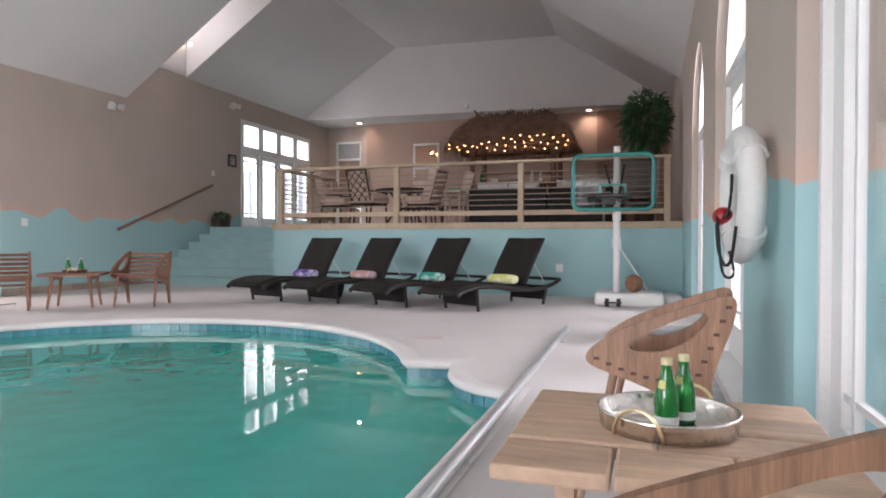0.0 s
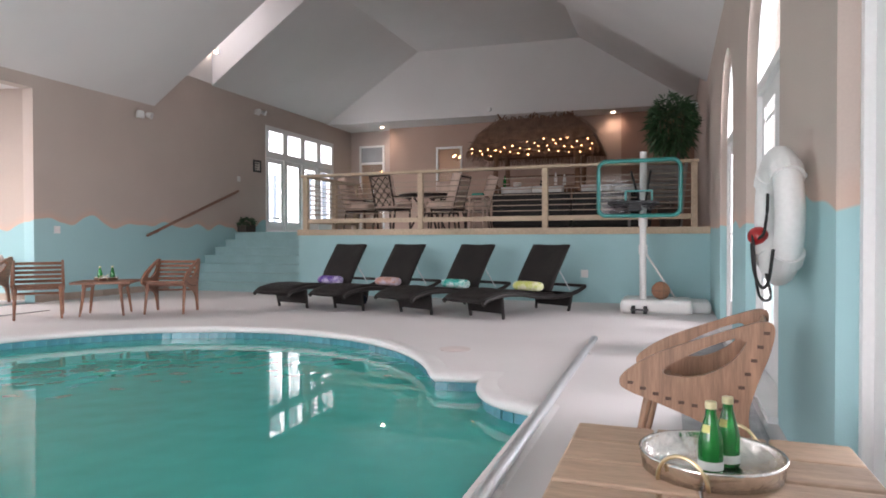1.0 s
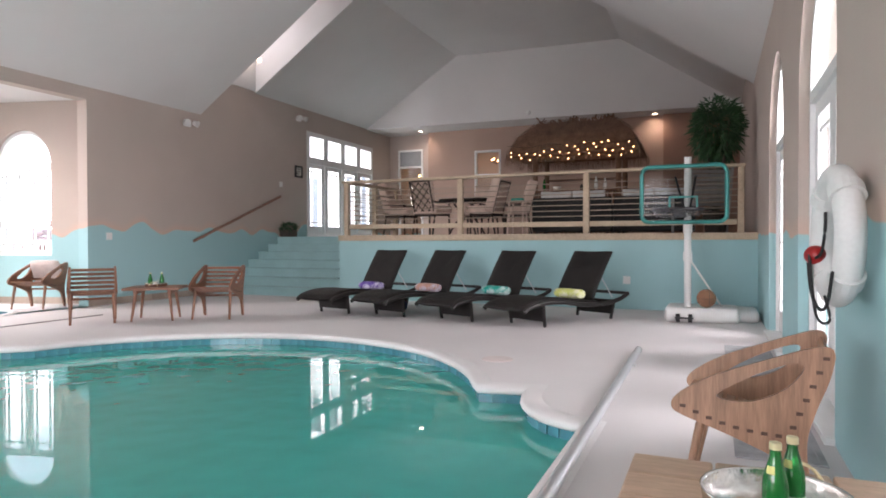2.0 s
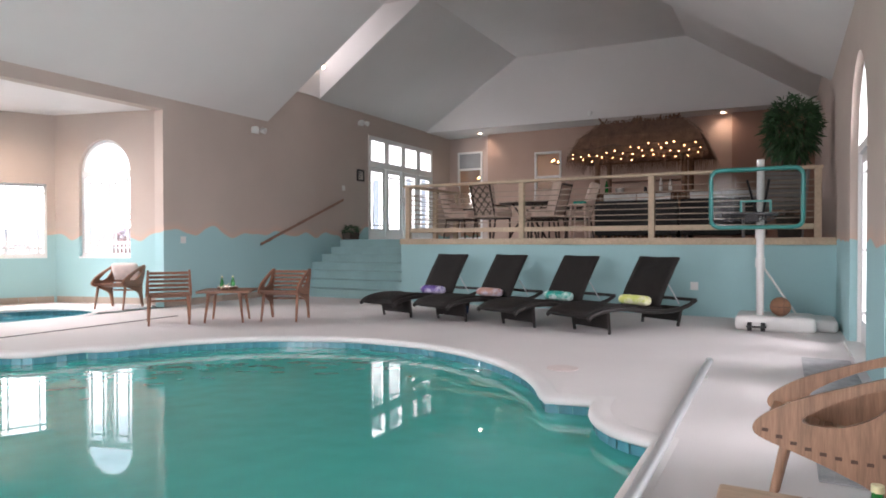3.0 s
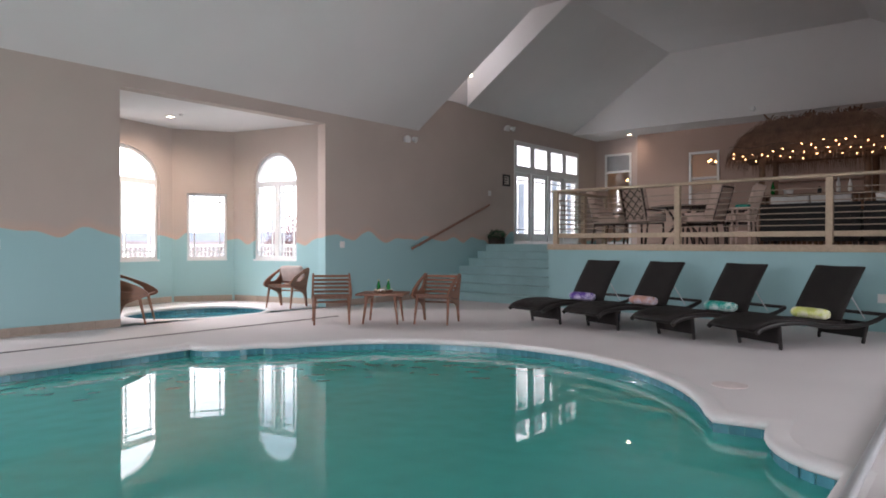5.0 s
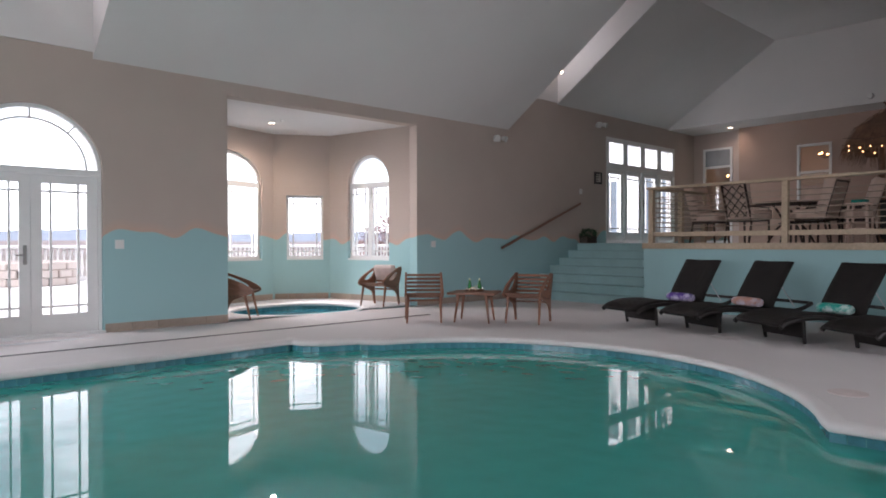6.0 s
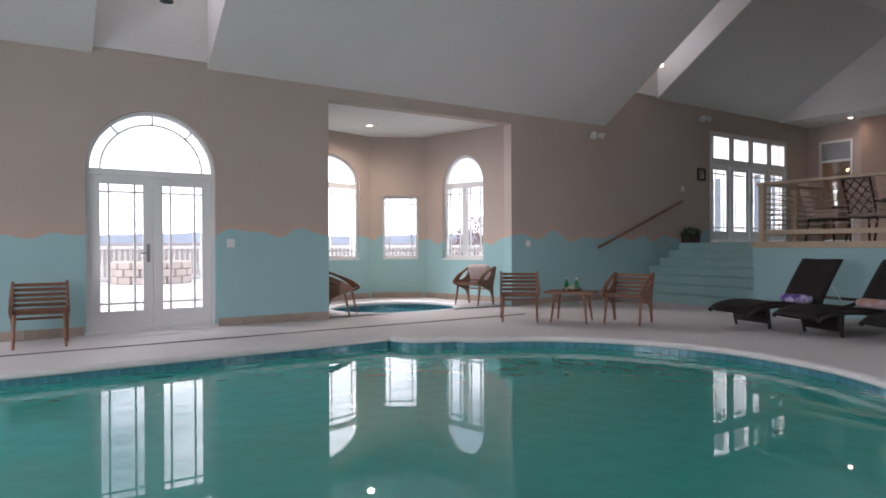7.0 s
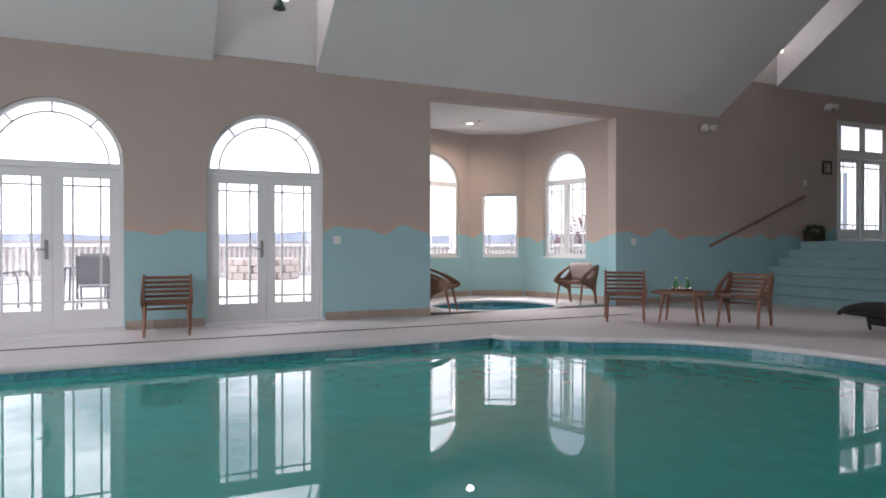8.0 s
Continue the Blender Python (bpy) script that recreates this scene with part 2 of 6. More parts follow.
def sweep(bm, path, r, seg=10, closed=False):
    """A tube along a list of points."""
    pts = [Vector(p) for p in path]
    n = len(pts)
    rings = []
    ref = Vector((0, 0, 1))
    for i, p in enumerate(pts):
        a = pts[(i - 1) % n] if closed or i else p
        b = pts[(i + 1) % n] if closed or i < n - 1 else p
        t = (b - a).normalized()
        side = t.cross(ref)
        if side.length < 0.05:
            side = t.cross(Vector((0, 1, 0)))
        side.normalize()
        up = side.cross(t)
        rr = r[i] if isinstance(r, (list, tuple)) else r
        rings.append([bm.verts.new(p + rr * (math.cos(2 * math.pi * k / seg) * side + math.sin(2 * math.pi * k / seg) * up)) for k in range(seg)])
    for i in range(n if closed else n - 1):
        A, B = rings[i], rings[(i + 1) % n]
        for k in range(seg):
            bm.faces.new((A[k], A[(k + 1) % seg], B[(k + 1) % seg], B[k]))
    if not closed:
        bm.faces.new(rings[0][::-1])
        bm.faces.new(rings[-1])
    return bm


def lathe(bm, prof, seg=24, m=None):
    """Turns a profile of (radius, z) round z."""
    m = m or Matrix()
    rings = [[bm.verts.new(m @ Vector((r * math.cos(2 * math.pi * k / seg), r * math.sin(2 * math.pi * k / seg), z))) for k in range(seg)] for r, z in prof]
    for A, B in zip(rings, rings[1:]):
        for k in range(seg):
            bm.faces.new((A[k], A[(k + 1) % seg], B[(k + 1) % seg], B[k]))
    bm.faces.new(rings[0][::-1])
    bm.faces.new(rings[-1])
    return bm


def wall(name, mat, u0, u1, z0, z1, openings, thick, m, label="", category="wall"):
    """A wall with real openings (ua, ub, sill, spring, rise); local u along, depth into the wall."""
    bm = bmesh.new()
    cuts = [u0]
    for ua, ub, sill, spring, rise in sorted(openings):
        if ua > cuts[-1]:
            prism(bm, [(cuts[-1], z0), (ua, z0), (ua, z1), (cuts[-1], z1)], 0, thick, m)
        if sill > z0:
            prism(bm, [(ua, z0), (ub, z0), (ub, sill), (ua, sill)], 0, thick, m)
        k = 24 if rise else 1
        us = [(ua + ub) / 2 - (ub - ua) / 2 * math.cos(math.pi * i / k) for i in range(k + 1)]
        zs = [spring + rise * math.sin(math.pi * i / k) for i in range(k + 1)]
        for i in range(k):
            prism(bm, [(us[i], zs[i]), (us[i + 1], zs[i + 1]), (us[i + 1], z1), (us[i], z1)], 0, thick, m)
        cuts.append(ub)
    if u1 > cuts[-1]:
        prism(bm, [(cuts[-1], z0), (u1, z0), (u1, z1), (cuts[-1], z1)], 0, thick, m)
    bmesh.ops.remove_doubles(bm, verts=bm.verts, dist=0.0005)
    ob = finish(name, bm, mat)
    return tagged(ob, label, category, kind="structure")


def wall_frame(px, py, ux, uy):
    """Maps (u, depth, z): u runs along (ux, uy) from (px, py), depth goes to the right of it."""
    return Matrix(((ux, uy, 0, px), (uy, -ux, 0, py), (0, 0, 1, 0), (0, 0, 0, 1)))


# ---------------------------------------------------------------- the shell
KNEE_Y, DECK_Z, DECK_X = 8.2, 1.17, 3.0
W_LEFT = Matrix(((0, -1, 0, 0), (1, 0, 0, 0), (0, 0, 1, 0), (0, 0, 0, 1)))
W_RIGHT = Matrix(((0, 1, 0, 10.0), (1, 0, 0, 0), (0, 0, 1, 0), (0, 0, 0, 1)))
ARCH_L, ARCH_R = 0.81, 0.85
LEFT_DOORS = [(-4.2, -2.6), (-1.6, 0.0)]
# last two right-hand doors are out of view, added to carry fill lamps
RIGHT_DOORS = [(4.6, 6.2), (1.85, 3.45), (-1.0, 0.6), (-3.75, -2.15), (-6.5, -4.9)]
# the left opening from y = -6.9 is also out of view, added for light
wall("wall_left", M_WALL, -8.0, 18.4, -0.3, 6.3,
     [(-6.9, -5.3, 0.0, 2.12, ARCH_L)] + [(a, b, 0.0, 2.12, ARCH_L) for a, b in LEFT_DOORS] + [(1.69, 5.33, 0.0, 3.39, 0), (11.42, 14.75, DECK_Z, 3.84, 0)],
     0.22, W_LEFT, "long side wall painted beige over a wavy teal sea")
wall("wall_right", M_WALL_R, -8.0, 18.4, -0.3, 6.3, [(a, b, 0.0, 2.12, ARCH_R) for a, b in RIGHT_DOORS], 0.3, W_RIGHT, "side wall painted beige over teal with arched doors")
# out of view; its opening only lets the added fill lamp through
wall("wall_rear", M_WALL, -0.22, 10.3, -0.3, 6.3, [(2.0, 8.0, 0.3, 3.3, 0)], 0.2, Matrix(((1, 0, 0, 0), (0, -1, 0, -8.0), (0, 0, 1, 0), (0, 0, 0, 1))), "unseen end wall with an opening added for a fill lamp")

# turret with the spa, behind the wide opening
TUR = [(-0.22, 0.9), (-2.40, 1.40), (-3.17, 4.0), (-2.61, 5.03), (-0.29, 5.66), (-0.22, 5.75)]
TUR_WIN = [None, (0.72, 2.40, 0.85, 2.40, 0.62), (0.27, 1.04, 0.85, 2.2, 0.0), (0.52, 1.62, 0.85, 2.40, 0.60), None]
TUR_FRAMES = []
for k, ((ax, ay), (bx, by)) in enumerate(zip(TUR, TUR[1:])):
    d = Vector((bx - ax, by - ay))
    ln = d.length
    d.normalize()
    # depth goes outwards, away from the spa
    fm = Matrix(((d.x, -d.y, 0, ax), (d.y, d.x, 0, ay), (0, 0, 1, 0), (0, 0, 0, 1)))
    TUR_FRAMES.append((fm, ln))
    wall("wall_turret_%d" % (k + 1), M_WALL, 0, ln, -0.3, 3.75, [TUR_WIN[k]] if TUR_WIN[k] else [], 0.2, fm, "turret wall painted beige over wavy teal")

# deck room behind the raised terrace
M_BACK = Matrix(((1, 0, 0, 0), (0, 1, 0, 15.9), (0, 0, 1, 0), (0, 0, 0, 1)))
wall("wall_back", M_BEIGE, -0.22, 1.45, 0.9, 4.5, [(0.3, 1.15, 1.13, 3.9, 0)], 0.2, M_BACK, "beige end wall of the raised deck room")
# end wall split at x = 8.2, darker brown to the right
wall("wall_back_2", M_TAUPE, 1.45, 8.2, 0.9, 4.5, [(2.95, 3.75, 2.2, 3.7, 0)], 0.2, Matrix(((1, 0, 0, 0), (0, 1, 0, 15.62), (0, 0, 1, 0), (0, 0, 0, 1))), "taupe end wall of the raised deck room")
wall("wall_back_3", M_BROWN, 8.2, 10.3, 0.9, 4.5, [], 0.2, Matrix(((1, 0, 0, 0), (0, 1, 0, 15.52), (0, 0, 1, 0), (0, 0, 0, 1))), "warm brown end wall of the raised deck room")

# the gable is sheared so that its lower edge fits the camera's view
GABLE_SKEW = Matrix(((1, 0, 0, 0), (0.058, 1, 0, 0), (0, 0, 1, 0), (0, 0, 0, 1)))
# gable wall over the deck room's lower ceiling
bm = bmesh.new()
prism(bm, [(0.0, 4.34), (10.0, 4.34), (10.0, 6.22), (0.0, 6.22)], 14.42, 14.6, GABLE_SKEW)
tagged(finish("wall_gable", bm, M_CEIL), "pale grey gable wall above the deck", "wall", kind="structure")


def slab(bm, x0, z0, x1, z1, y0, y1, t=0.12):
    prism(bm, [(x0, z0), (x1, z1), (x1, z1 + t), (x0, z0 + t)], y0, y1)


bm = bmesh.new()
for y0, y1 in ((-8, -1.53), (-0.09, 7.82)):
    slab(bm, -0.02, 3.58, 3.95, 6.22, y0, y1)
slab(bm, -0.02, 4.35, 2.8, 6.22, 9.5, 15.05)
slab(bm, 10.02, 3.58, 6.05, 6.22, -8, 9.5)
slab(bm, 10.02, 4.35, 7.2, 6.22, 9.5, 15.05)
slab(bm, -0.22, 6.224, 10.3, 6.224, -8.2, 15.3)
prism(bm, [(-0.22, 4.34), (10.3, 4.34), (10.3, 4.49), (-0.22, 4.49)], 14.59, 16.2, GABLE_SKEW)
prism(bm, [(0.0, 4.37), (2.8, 6.22), (0.0, 6.22)], 9.485, 9.499)
prism(bm, [(0.0, 3.59), (3.95, 6.22), (0.0, 6.22)], -0.105, -0.091)
prism(bm, [(0.0, 3.59), (3.95, 6.22), (0.0, 6.22)], -1.529, -1.515)
prism(bm, [(0.0, 3.59), (3.95, 6.22), (0.0, 6.22)], 7.821, 7.835)
box(bm, 0.0, 0.02, -1.53, -0.95, 3.68, 6.22)
box(bm, 0.0, 0.02, -0.47, -0.09, 3.68, 6.22)
box(bm, 0.0, 0.02, -0.95, -0.47, 3.68, 4.5)
box(bm, 0.0, 0.02, -0.95, -0.47, 5.6, 6.22)
box(bm, 0.0, 0.02, 7.82, 9.5, 4.40, 6.22)
tagged(finish("ceiling", bm, M_CEIL), "vaulted pale grey ceiling with dormer recesses", "ceiling", kind="structure")
bm = bmesh.new()
vs = [bm.verts.new((x, y, 3.48)) for x, y in TUR]
f = bm.faces.new(vs)
ex = bmesh.ops.extrude_face_region(bm, geom=[f])
bmesh.ops.translate(bm, verts=[v for v in ex["geom"] if isinstance(v, bmesh.types.BMVert)], vec=(0, 0, 0.12))
tagged(finish("ceiling_turret", bm, M_CEIL), "flat pale turret ceiling", "ceiling", kind="structure")

# ---------------------------------------------------------------- floor and pool
WATER_Z = -0.125


def pool_outline():
    p = [(8.73, -6.6), (8.73, 1.74)]
    for i in range(1, 9):                                  # concave notch
        a = math.pi / 2 * i / 8
        p.append((8.745 - 0.55 * math.sin(a), 2.50 - 0.74 * math.cos(a)))
    p.append((7.84, 2.44))
    cx, cy, r = 5.42, 1.52, 2.56
    a0, a1 = math.atan2(2.44 - cy, 7.84 - cx), math.pi - math.atan2(2.24 - cy, cx - 2.86)
    p += [(cx + r * math.cos(a0 + (a1 - a0) * i / 44), cy + r * math.sin(a0 + (a1 - a0) * i / 44)) for i in range(1, 44)]
    p += [(2.86, 2.22), (2.76, 2.17)]
    for i in range(1, 9):
        a = math.pi / 2 * (1 - i / 8)
        p.append((2.23 + 0.48 * math.sin(a), 2.13 - 0.58 * math.cos(a)))
    p += [(2.245, 1.53), (2.31, -0.4), (2.35, -2.1), (2.35, -6.6)]
    return p


def spa_outline():
    return [(-1.1 + 1.05 * math.cos(2 * math.pi * i / 48), 3.45 + 1.2 * math.sin(2 * math.pi * i / 48)) for i in range(48)]


def offset_outline(p, d):
    """Moves a counter-clockwise outline outwards by d."""
    out = []
    n = len(p)
    for i in range(n):
        a, b, c = Vector(p[i - 1]), Vector(p[i]), Vector(p[(i + 1) % n])
        n1, n2 = (b - a).normalized(), (c - b).normalized()
        t = Vector((n1.y, -n1.x)) + Vector((n2.y, -n2.x))
        t.normalize()
        s = max(0.5, t.dot(Vector((n1.y, -n1.x))))
        out.append(tuple(b + t * d / s))
    return out


POOL, SPA = pool_outline(), spa_outline()


def sheet_with_holes(bm, outer, holes, z):
    es = []
    for loop in [outer] + holes:
        vs = [bm.verts.new((x, y, z)) for x, y in loop]
        es += [bm.edges.new((vs[i], vs[(i + 1) % len(vs)])) for i in range(len(vs))]
    bmesh.ops.triangle_fill(bm, use_beauty=True, edges=es)


bm = bmesh.new()
sheet_with_holes(bm, [(-0.1, -8.1), (10.1, -8.1), (10.1, 11), (-0.1, 11), (-0.1, 5.75), (-0.3, 5.75), (-2.68, 5.12), (-3.28, 4.0), (-2.48, 1.3), (-0.1, 0.8)],
                 [offset_outline(POOL, 0.02), offset_outline(SPA, 0.02)], 0.0)
tagged(finish("floor", bm, M_DECKCOAT), "pale mottled pool deck floor", "floor", kind="structure")


def ring(bm, outline, prof, closed=True):
    """Follows an outline with a profile of (outward offset, z)."""
    loops = [[bm.verts.new((x, y, z)) for x, y in offset_outline(outline, d)] for d, z in prof]
    n = len(outline)
    for A, B in zip(loops, loops[1:]):
        for i in range(n):
            bm.faces.new((A[i], A[(i + 1) % n], B[(i + 1) % n], B[i]))


for nm, line in (("pool_coping", POOL), ("spa_coping", SPA)):
    bm = bmesh.new()
    ring(bm, line, [(0.12, 0.001), (0.11, 0.006), (0.03, 0.010), (-0.008, 0.004), (-0.022, -0.012), (-0.026, -0.040), (-0.014, -0.056), (0.03, -0.056)])
    tagged(finish(nm, bm, M_COPING, smooth=True), "rounded white coping round the water", "coping", kind="structure")
for nm, line, dep in (("pool_basin", POOL, 1.4), ("spa_basin", SPA, 0.9)):
    bm = bmesh.new()
    ring(bm, line, [(0.02, -0.03), (0.02, -dep)])
    vs = [bm.verts.new((x, y, -dep)) for x, y in offset_outline(line, 0.02)]
    bmesh.ops.triangle_fill(bm, use_beauty=True, edges=[bm.edges.new((vs[i], vs[(i + 1) % len(vs)])) for i in range(len(vs))])
    tagged(finish(nm, bm, M_PLASTER), "turquoise plastered basin", "basin", kind="structure")
for nm, line, lab in (("pool_water", POOL, "still turquoise pool water"), ("spa_water", SPA, "still blue spa water")):
    bm = bmesh.new()
    vs = [bm.verts.new((x, y, WATER_Z if nm == "pool_water" else -0.12)) for x, y in offset_outline(line, 0.015)]
    bmesh.ops.triangle_fill(bm, use_beauty=True, edges=[bm.edges.new((vs[i], vs[(i + 1) % len(vs)])) for i in range(len(vs))])
    for f in bm.faces:
        f.normal_update()
    bmesh.ops.reverse_faces(bm, faces=[f for f in bm.faces if f.normal.z < 0])
    me = bpy.data.meshes.new(nm)
    bm.to_mesh(me)
    bm.free()
    me.materials.append(M_WATER if nm == "pool_water" else M_SPAWATER)
    ob = tagged(new(nm, me), lab, "water", kind="structure")
    ob.visible_shadow = False

# ---------------------------------------------------------------- stairs and raised deck
RISER, TREAD = DECK_Z / 7, 0.342
bm = bmesh.new()
for i in range(7):
    y0 = KNEE_Y + i * TREAD
    y1 = KNEE_Y + (i + 1) * TREAD if i < 6 else 15.9
    box(bm, 0.0, DECK_X, y0, y1 + 0.01, 0, (i + 1) * RISER - 0.03)
    box(bm, 0.0, DECK_X, y0 - 0.025, y1, (i + 1) * RISER - 0.03, (i + 1) * RISER, 0.006)
tagged(finish("stairs", bm, M_STEP), "seven wide teal painted steps up to the deck", "stairs", kind="structure")
tagged(finish("wall_knee", boxed(DECK_X, 10.0, KNEE_Y, KNEE_Y + 0.2, 0, DECK_Z - 0.1), M_TEAL), "low teal wall under the raised deck", "wall", kind="structure")
tagged(finish("deck_floor", boxed(DECK_X, 10.0, KNEE_Y + 0.2, 15.9, 0.9, DECK_Z), M_DECKFLOOR), "greyish brown floor of the raised deck", "floor", kind="structure")
tagged(finish("deck_trim", boxed(DECK_X - 0.02, 10.0, KNEE_Y - 0.03, KNEE_Y + 0.2, DECK_Z - 0.1, DECK_Z + 0.004, bevel=0.006), M_LUMBER), "pale pine board capping the low wall", "trim", kind="structure")

# ---------------------------------------------------------------- outside
tagged(finish("ground", boxed(-1500, 600, -1200, 1200, -1.9, -1.7), material("dry_autumn_grass", (0.14, 0.115, 0.10), 0.9, vary=0.3, scale=0.02, fine=0.3)), "dry grass land reaching the horizon", "ground", kind="structure")
tagged(finish("terrace", boxed(-15.4, -3.4, -26, 34, -1.69, -0.06), M_TERRACE), "pale sunlit paved terrace", "terrace", kind="structure")
tagged(finish("terrace_3", boxed(-3.39, -0.23, -16, 0.7, -1.69, -0.061), M_TERRACE), "pale sunlit paved terrace", "terrace", kind="structure")
tagged(finish("terrace_4", boxed(-3.39, -0.23, 5.95, 18, -1.69, -0.061), M_TERRACE), "pale sunlit paved terrace", "terrace", kind="structure")
# terrace_2 has a darker colour to dim the view through the right-hand doors
tagged(finish("terrace_2", boxed(10.31, 16, -16, 18, -1.69, -0.06), material("dimmed_grey_paving", (0.33, 0.34, 0.35), 0.8, vary=0.1, scale=1.0, fine=20)), "paving greyed to dim the light beside the hall", "terrace", kind="structure")

# ---------------------------------------------------------------- doors and windows


def plate(bm, outer, holes, d0, d1, m=None):
    """A flat plate with holes: outlines of (u, z), thick from d0 to d1."""
    m = m or Matrix()
    es, loops = [], []
    for loop in [outer] + holes:
        vs = [bm.verts.new((u, d0, z)) for u, z in loop]
        loops.append(vs)
        es += [bm.edges.new((vs[i], vs[(i + 1) % len(vs)])) for i in range(len(vs))]
    g = bmesh.ops.triangle_fill(bm, use_beauty=True, edges=es)
    fs = [f for f in g["geom"] if isinstance(f, bmesh.types.BMFace)]
    ex = bmesh.ops.extrude_face_region(bm, geom=fs)
    mv = [v for v in ex["geom"] if isinstance(v, bmesh.types.BMVert)]
    bmesh.ops.translate(bm, verts=mv, vec=(0, d1 - d0, 0))
    bm.transform(m)
    return bm


def rect(u0, u1, z0, z1):
    return [(u0, z0), (u1, z0), (u1, z1), (u0, z1)]


def arc_pts(c, z, r, rz, a0, a1, n):
    return [(c + r * math.cos(a0 + (a1 - a0) * i / n), z + rz * math.sin(a0 + (a1 - a0) * i / n)) for i in range(n + 1)]


def pane(name, outline, d, m, parent):
    bm = bmesh.new()
    prism(bm, outline, d - 0.004, d + 0.004, m)
    ob = part(name, bm, M_GLASS, parent)
    ob.visible_shadow = False
    return ob


M_HANDLE = material("brushed_nickel_handle", (0.30, 0.29, 0.28), 0.35, metal=0.7, vary=0.1)


def leaf(parent, m, u0, u1, z0, z1, d, stile=0.12, top=0.11, bottom=0.24, hand=0):
    """One glazed door leaf with prairie-style glazing bars."""
    g = rect(u0 + stile, u1 - stile, z0 + bottom, z1 - top)
    lf = part("door_leaf", plate(bmesh.new(), rect(u0, u1, z0, z1), [g], d, d + 0.045, m), M_WHITE, parent)
    a, b, c, e = u0 + stile, u1 - stile, z0 + bottom, z1 - top
    pane("pane", rect(a - 0.01, b + 0.01, c - 0.01, e + 0.01), d + 0.022, m, lf)
    bm = bmesh.new()
    w = 0.013
    for u in (a + 0.10, b - 0.10):
        prism(bm, rect(u - w, u + w, c, e), d + 0.008, d + 0.036, m)
    for z in (c + 0.10, e - 0.10):
        prism(bm, rect(a, b, z - w, z + w), d + 0.010, d + 0.034, m)
    part("glazing_bars", bm, M_WHITE, lf)
    if hand:
        u = u0 + 0.06 if hand < 0 else u1 - 0.06
        bm = bmesh.new()
        prism(bm, rect(u - 0.02, u + 0.02, z0 + 0.88, z0 + 1.12), d - 0.012, d, m)
        bar(bm, m @ Vector((u, d - 0.05, z0 + 1.0)), m @ Vector((u, d - 0.01, z0 + 1.0)), 0.011)
        bar(bm, m @ Vector((u, d - 0.05, z0 + 1.0)), m @ Vector((u - 0.1 * hand, d - 0.05, z0 + 1.0)), 0.010)
        part("door_handle", bm, M_HANDLE, lf, "brushed nickel lever handle")
    return lf


def arch_door(name, m, ua, ub, rise, depth=0.07, label="white glazed double door under an arched fanlight"):
    t = thing(name, label, "door", kind="structure")
    c, r = (ua + ub) / 2, (ub - ua) / 2
    f = 0.045
    spring = 2.12
    out = [(ua + 0.003, 0.0), (ub - 0.003, 0.0)] + arc_pts(c, spring, r - 0.003, rise - 0.003, 0, math.pi, 32)
    holes = [rect(ua + f, ub - f, 0.035, 2.06), arc_pts(c, spring + 0.02, r - 0.05, rise - 0.07, 0, math.pi, 32)]
    part("door_frame", plate(bmesh.new(), out, holes, depth - 0.02, depth + 0.08, m), M_WHITE, t)
    leaf(t, m, ua + f + 0.003, c - 0.002, 0.04, 2.055, depth + 0.01, hand=1)
    leaf(t, m, c + 0.002, ub - f - 0.003, 0.04, 2.055, depth + 0.014)
    fan = part("fanlight_bars", bmesh.new(), M_WHITE, t)
    bm = bmesh.new()
    ri = r - 0.17
    o1, o2 = arc_pts(c, spring + 0.02, ri + 0.012, rise - 0.181, 0, math.pi, 28), arc_pts(c, spring + 0.02, ri - 0.012, rise - 0.205, math.pi, 0, 28)
    for i in range(28):
        prism(bm, [o1[i], o1[i + 1], o2[27 - i], o2[28 - i]], depth + 0.02, depth + 0.045, m)
    for a in (math.pi * 0.27, math.pi / 2, math.pi * 0.73):
        p, q = Vector((math.cos(a) * ri, math.sin(a) * (rise - 0.193))), Vector((math.cos(a) * (r - 0.045), math.sin(a) * (rise - 0.065)))
        s = Vector((-(q - p).y, (q - p).x)).normalized() * 0.012
        prism(bm, [(c + p.x + s.x, spring + 0.02 + p.y + s.y), (c + p.x - s.x, spring + 0.02 + p.y - s.y), (c + q.x - s.x, spring + 0.02 + q.y - s.y), (c + q.x + s.x, spring + 0.02 + q.y + s.y)], depth + 0.02, depth + 0.045, m)
    bmesh.ops.recalc_face_normals(bm, faces=bm.faces)
    bm.to_mesh(fan.data)
    bm.free()
    pane("pane", arc_pts(c, spring + 0.02, r - 0.045, rise - 0.065, 0, math.pi, 32), depth + 0.032, m, t)
    bm = bmesh.new()
    prism(bm, rect(ua - 0.02, ub + 0.02, 0.001, 0.034), -0.05, depth + 0.1, m)
    part("threshold", bm, M_WHITE, t)
    return t


nd = 0
for a, b in [(-6.9, -5.3)] + LEFT_DOORS:
    nd += 1
    arch_door("door_%d" % nd, W_LEFT, a, b, ARCH_L)
for a, b in RIGHT_DOORS:
    nd += 1
    arch_door("door_%d" % nd, W_RIGHT, a, b, ARCH_R, depth=0.09)

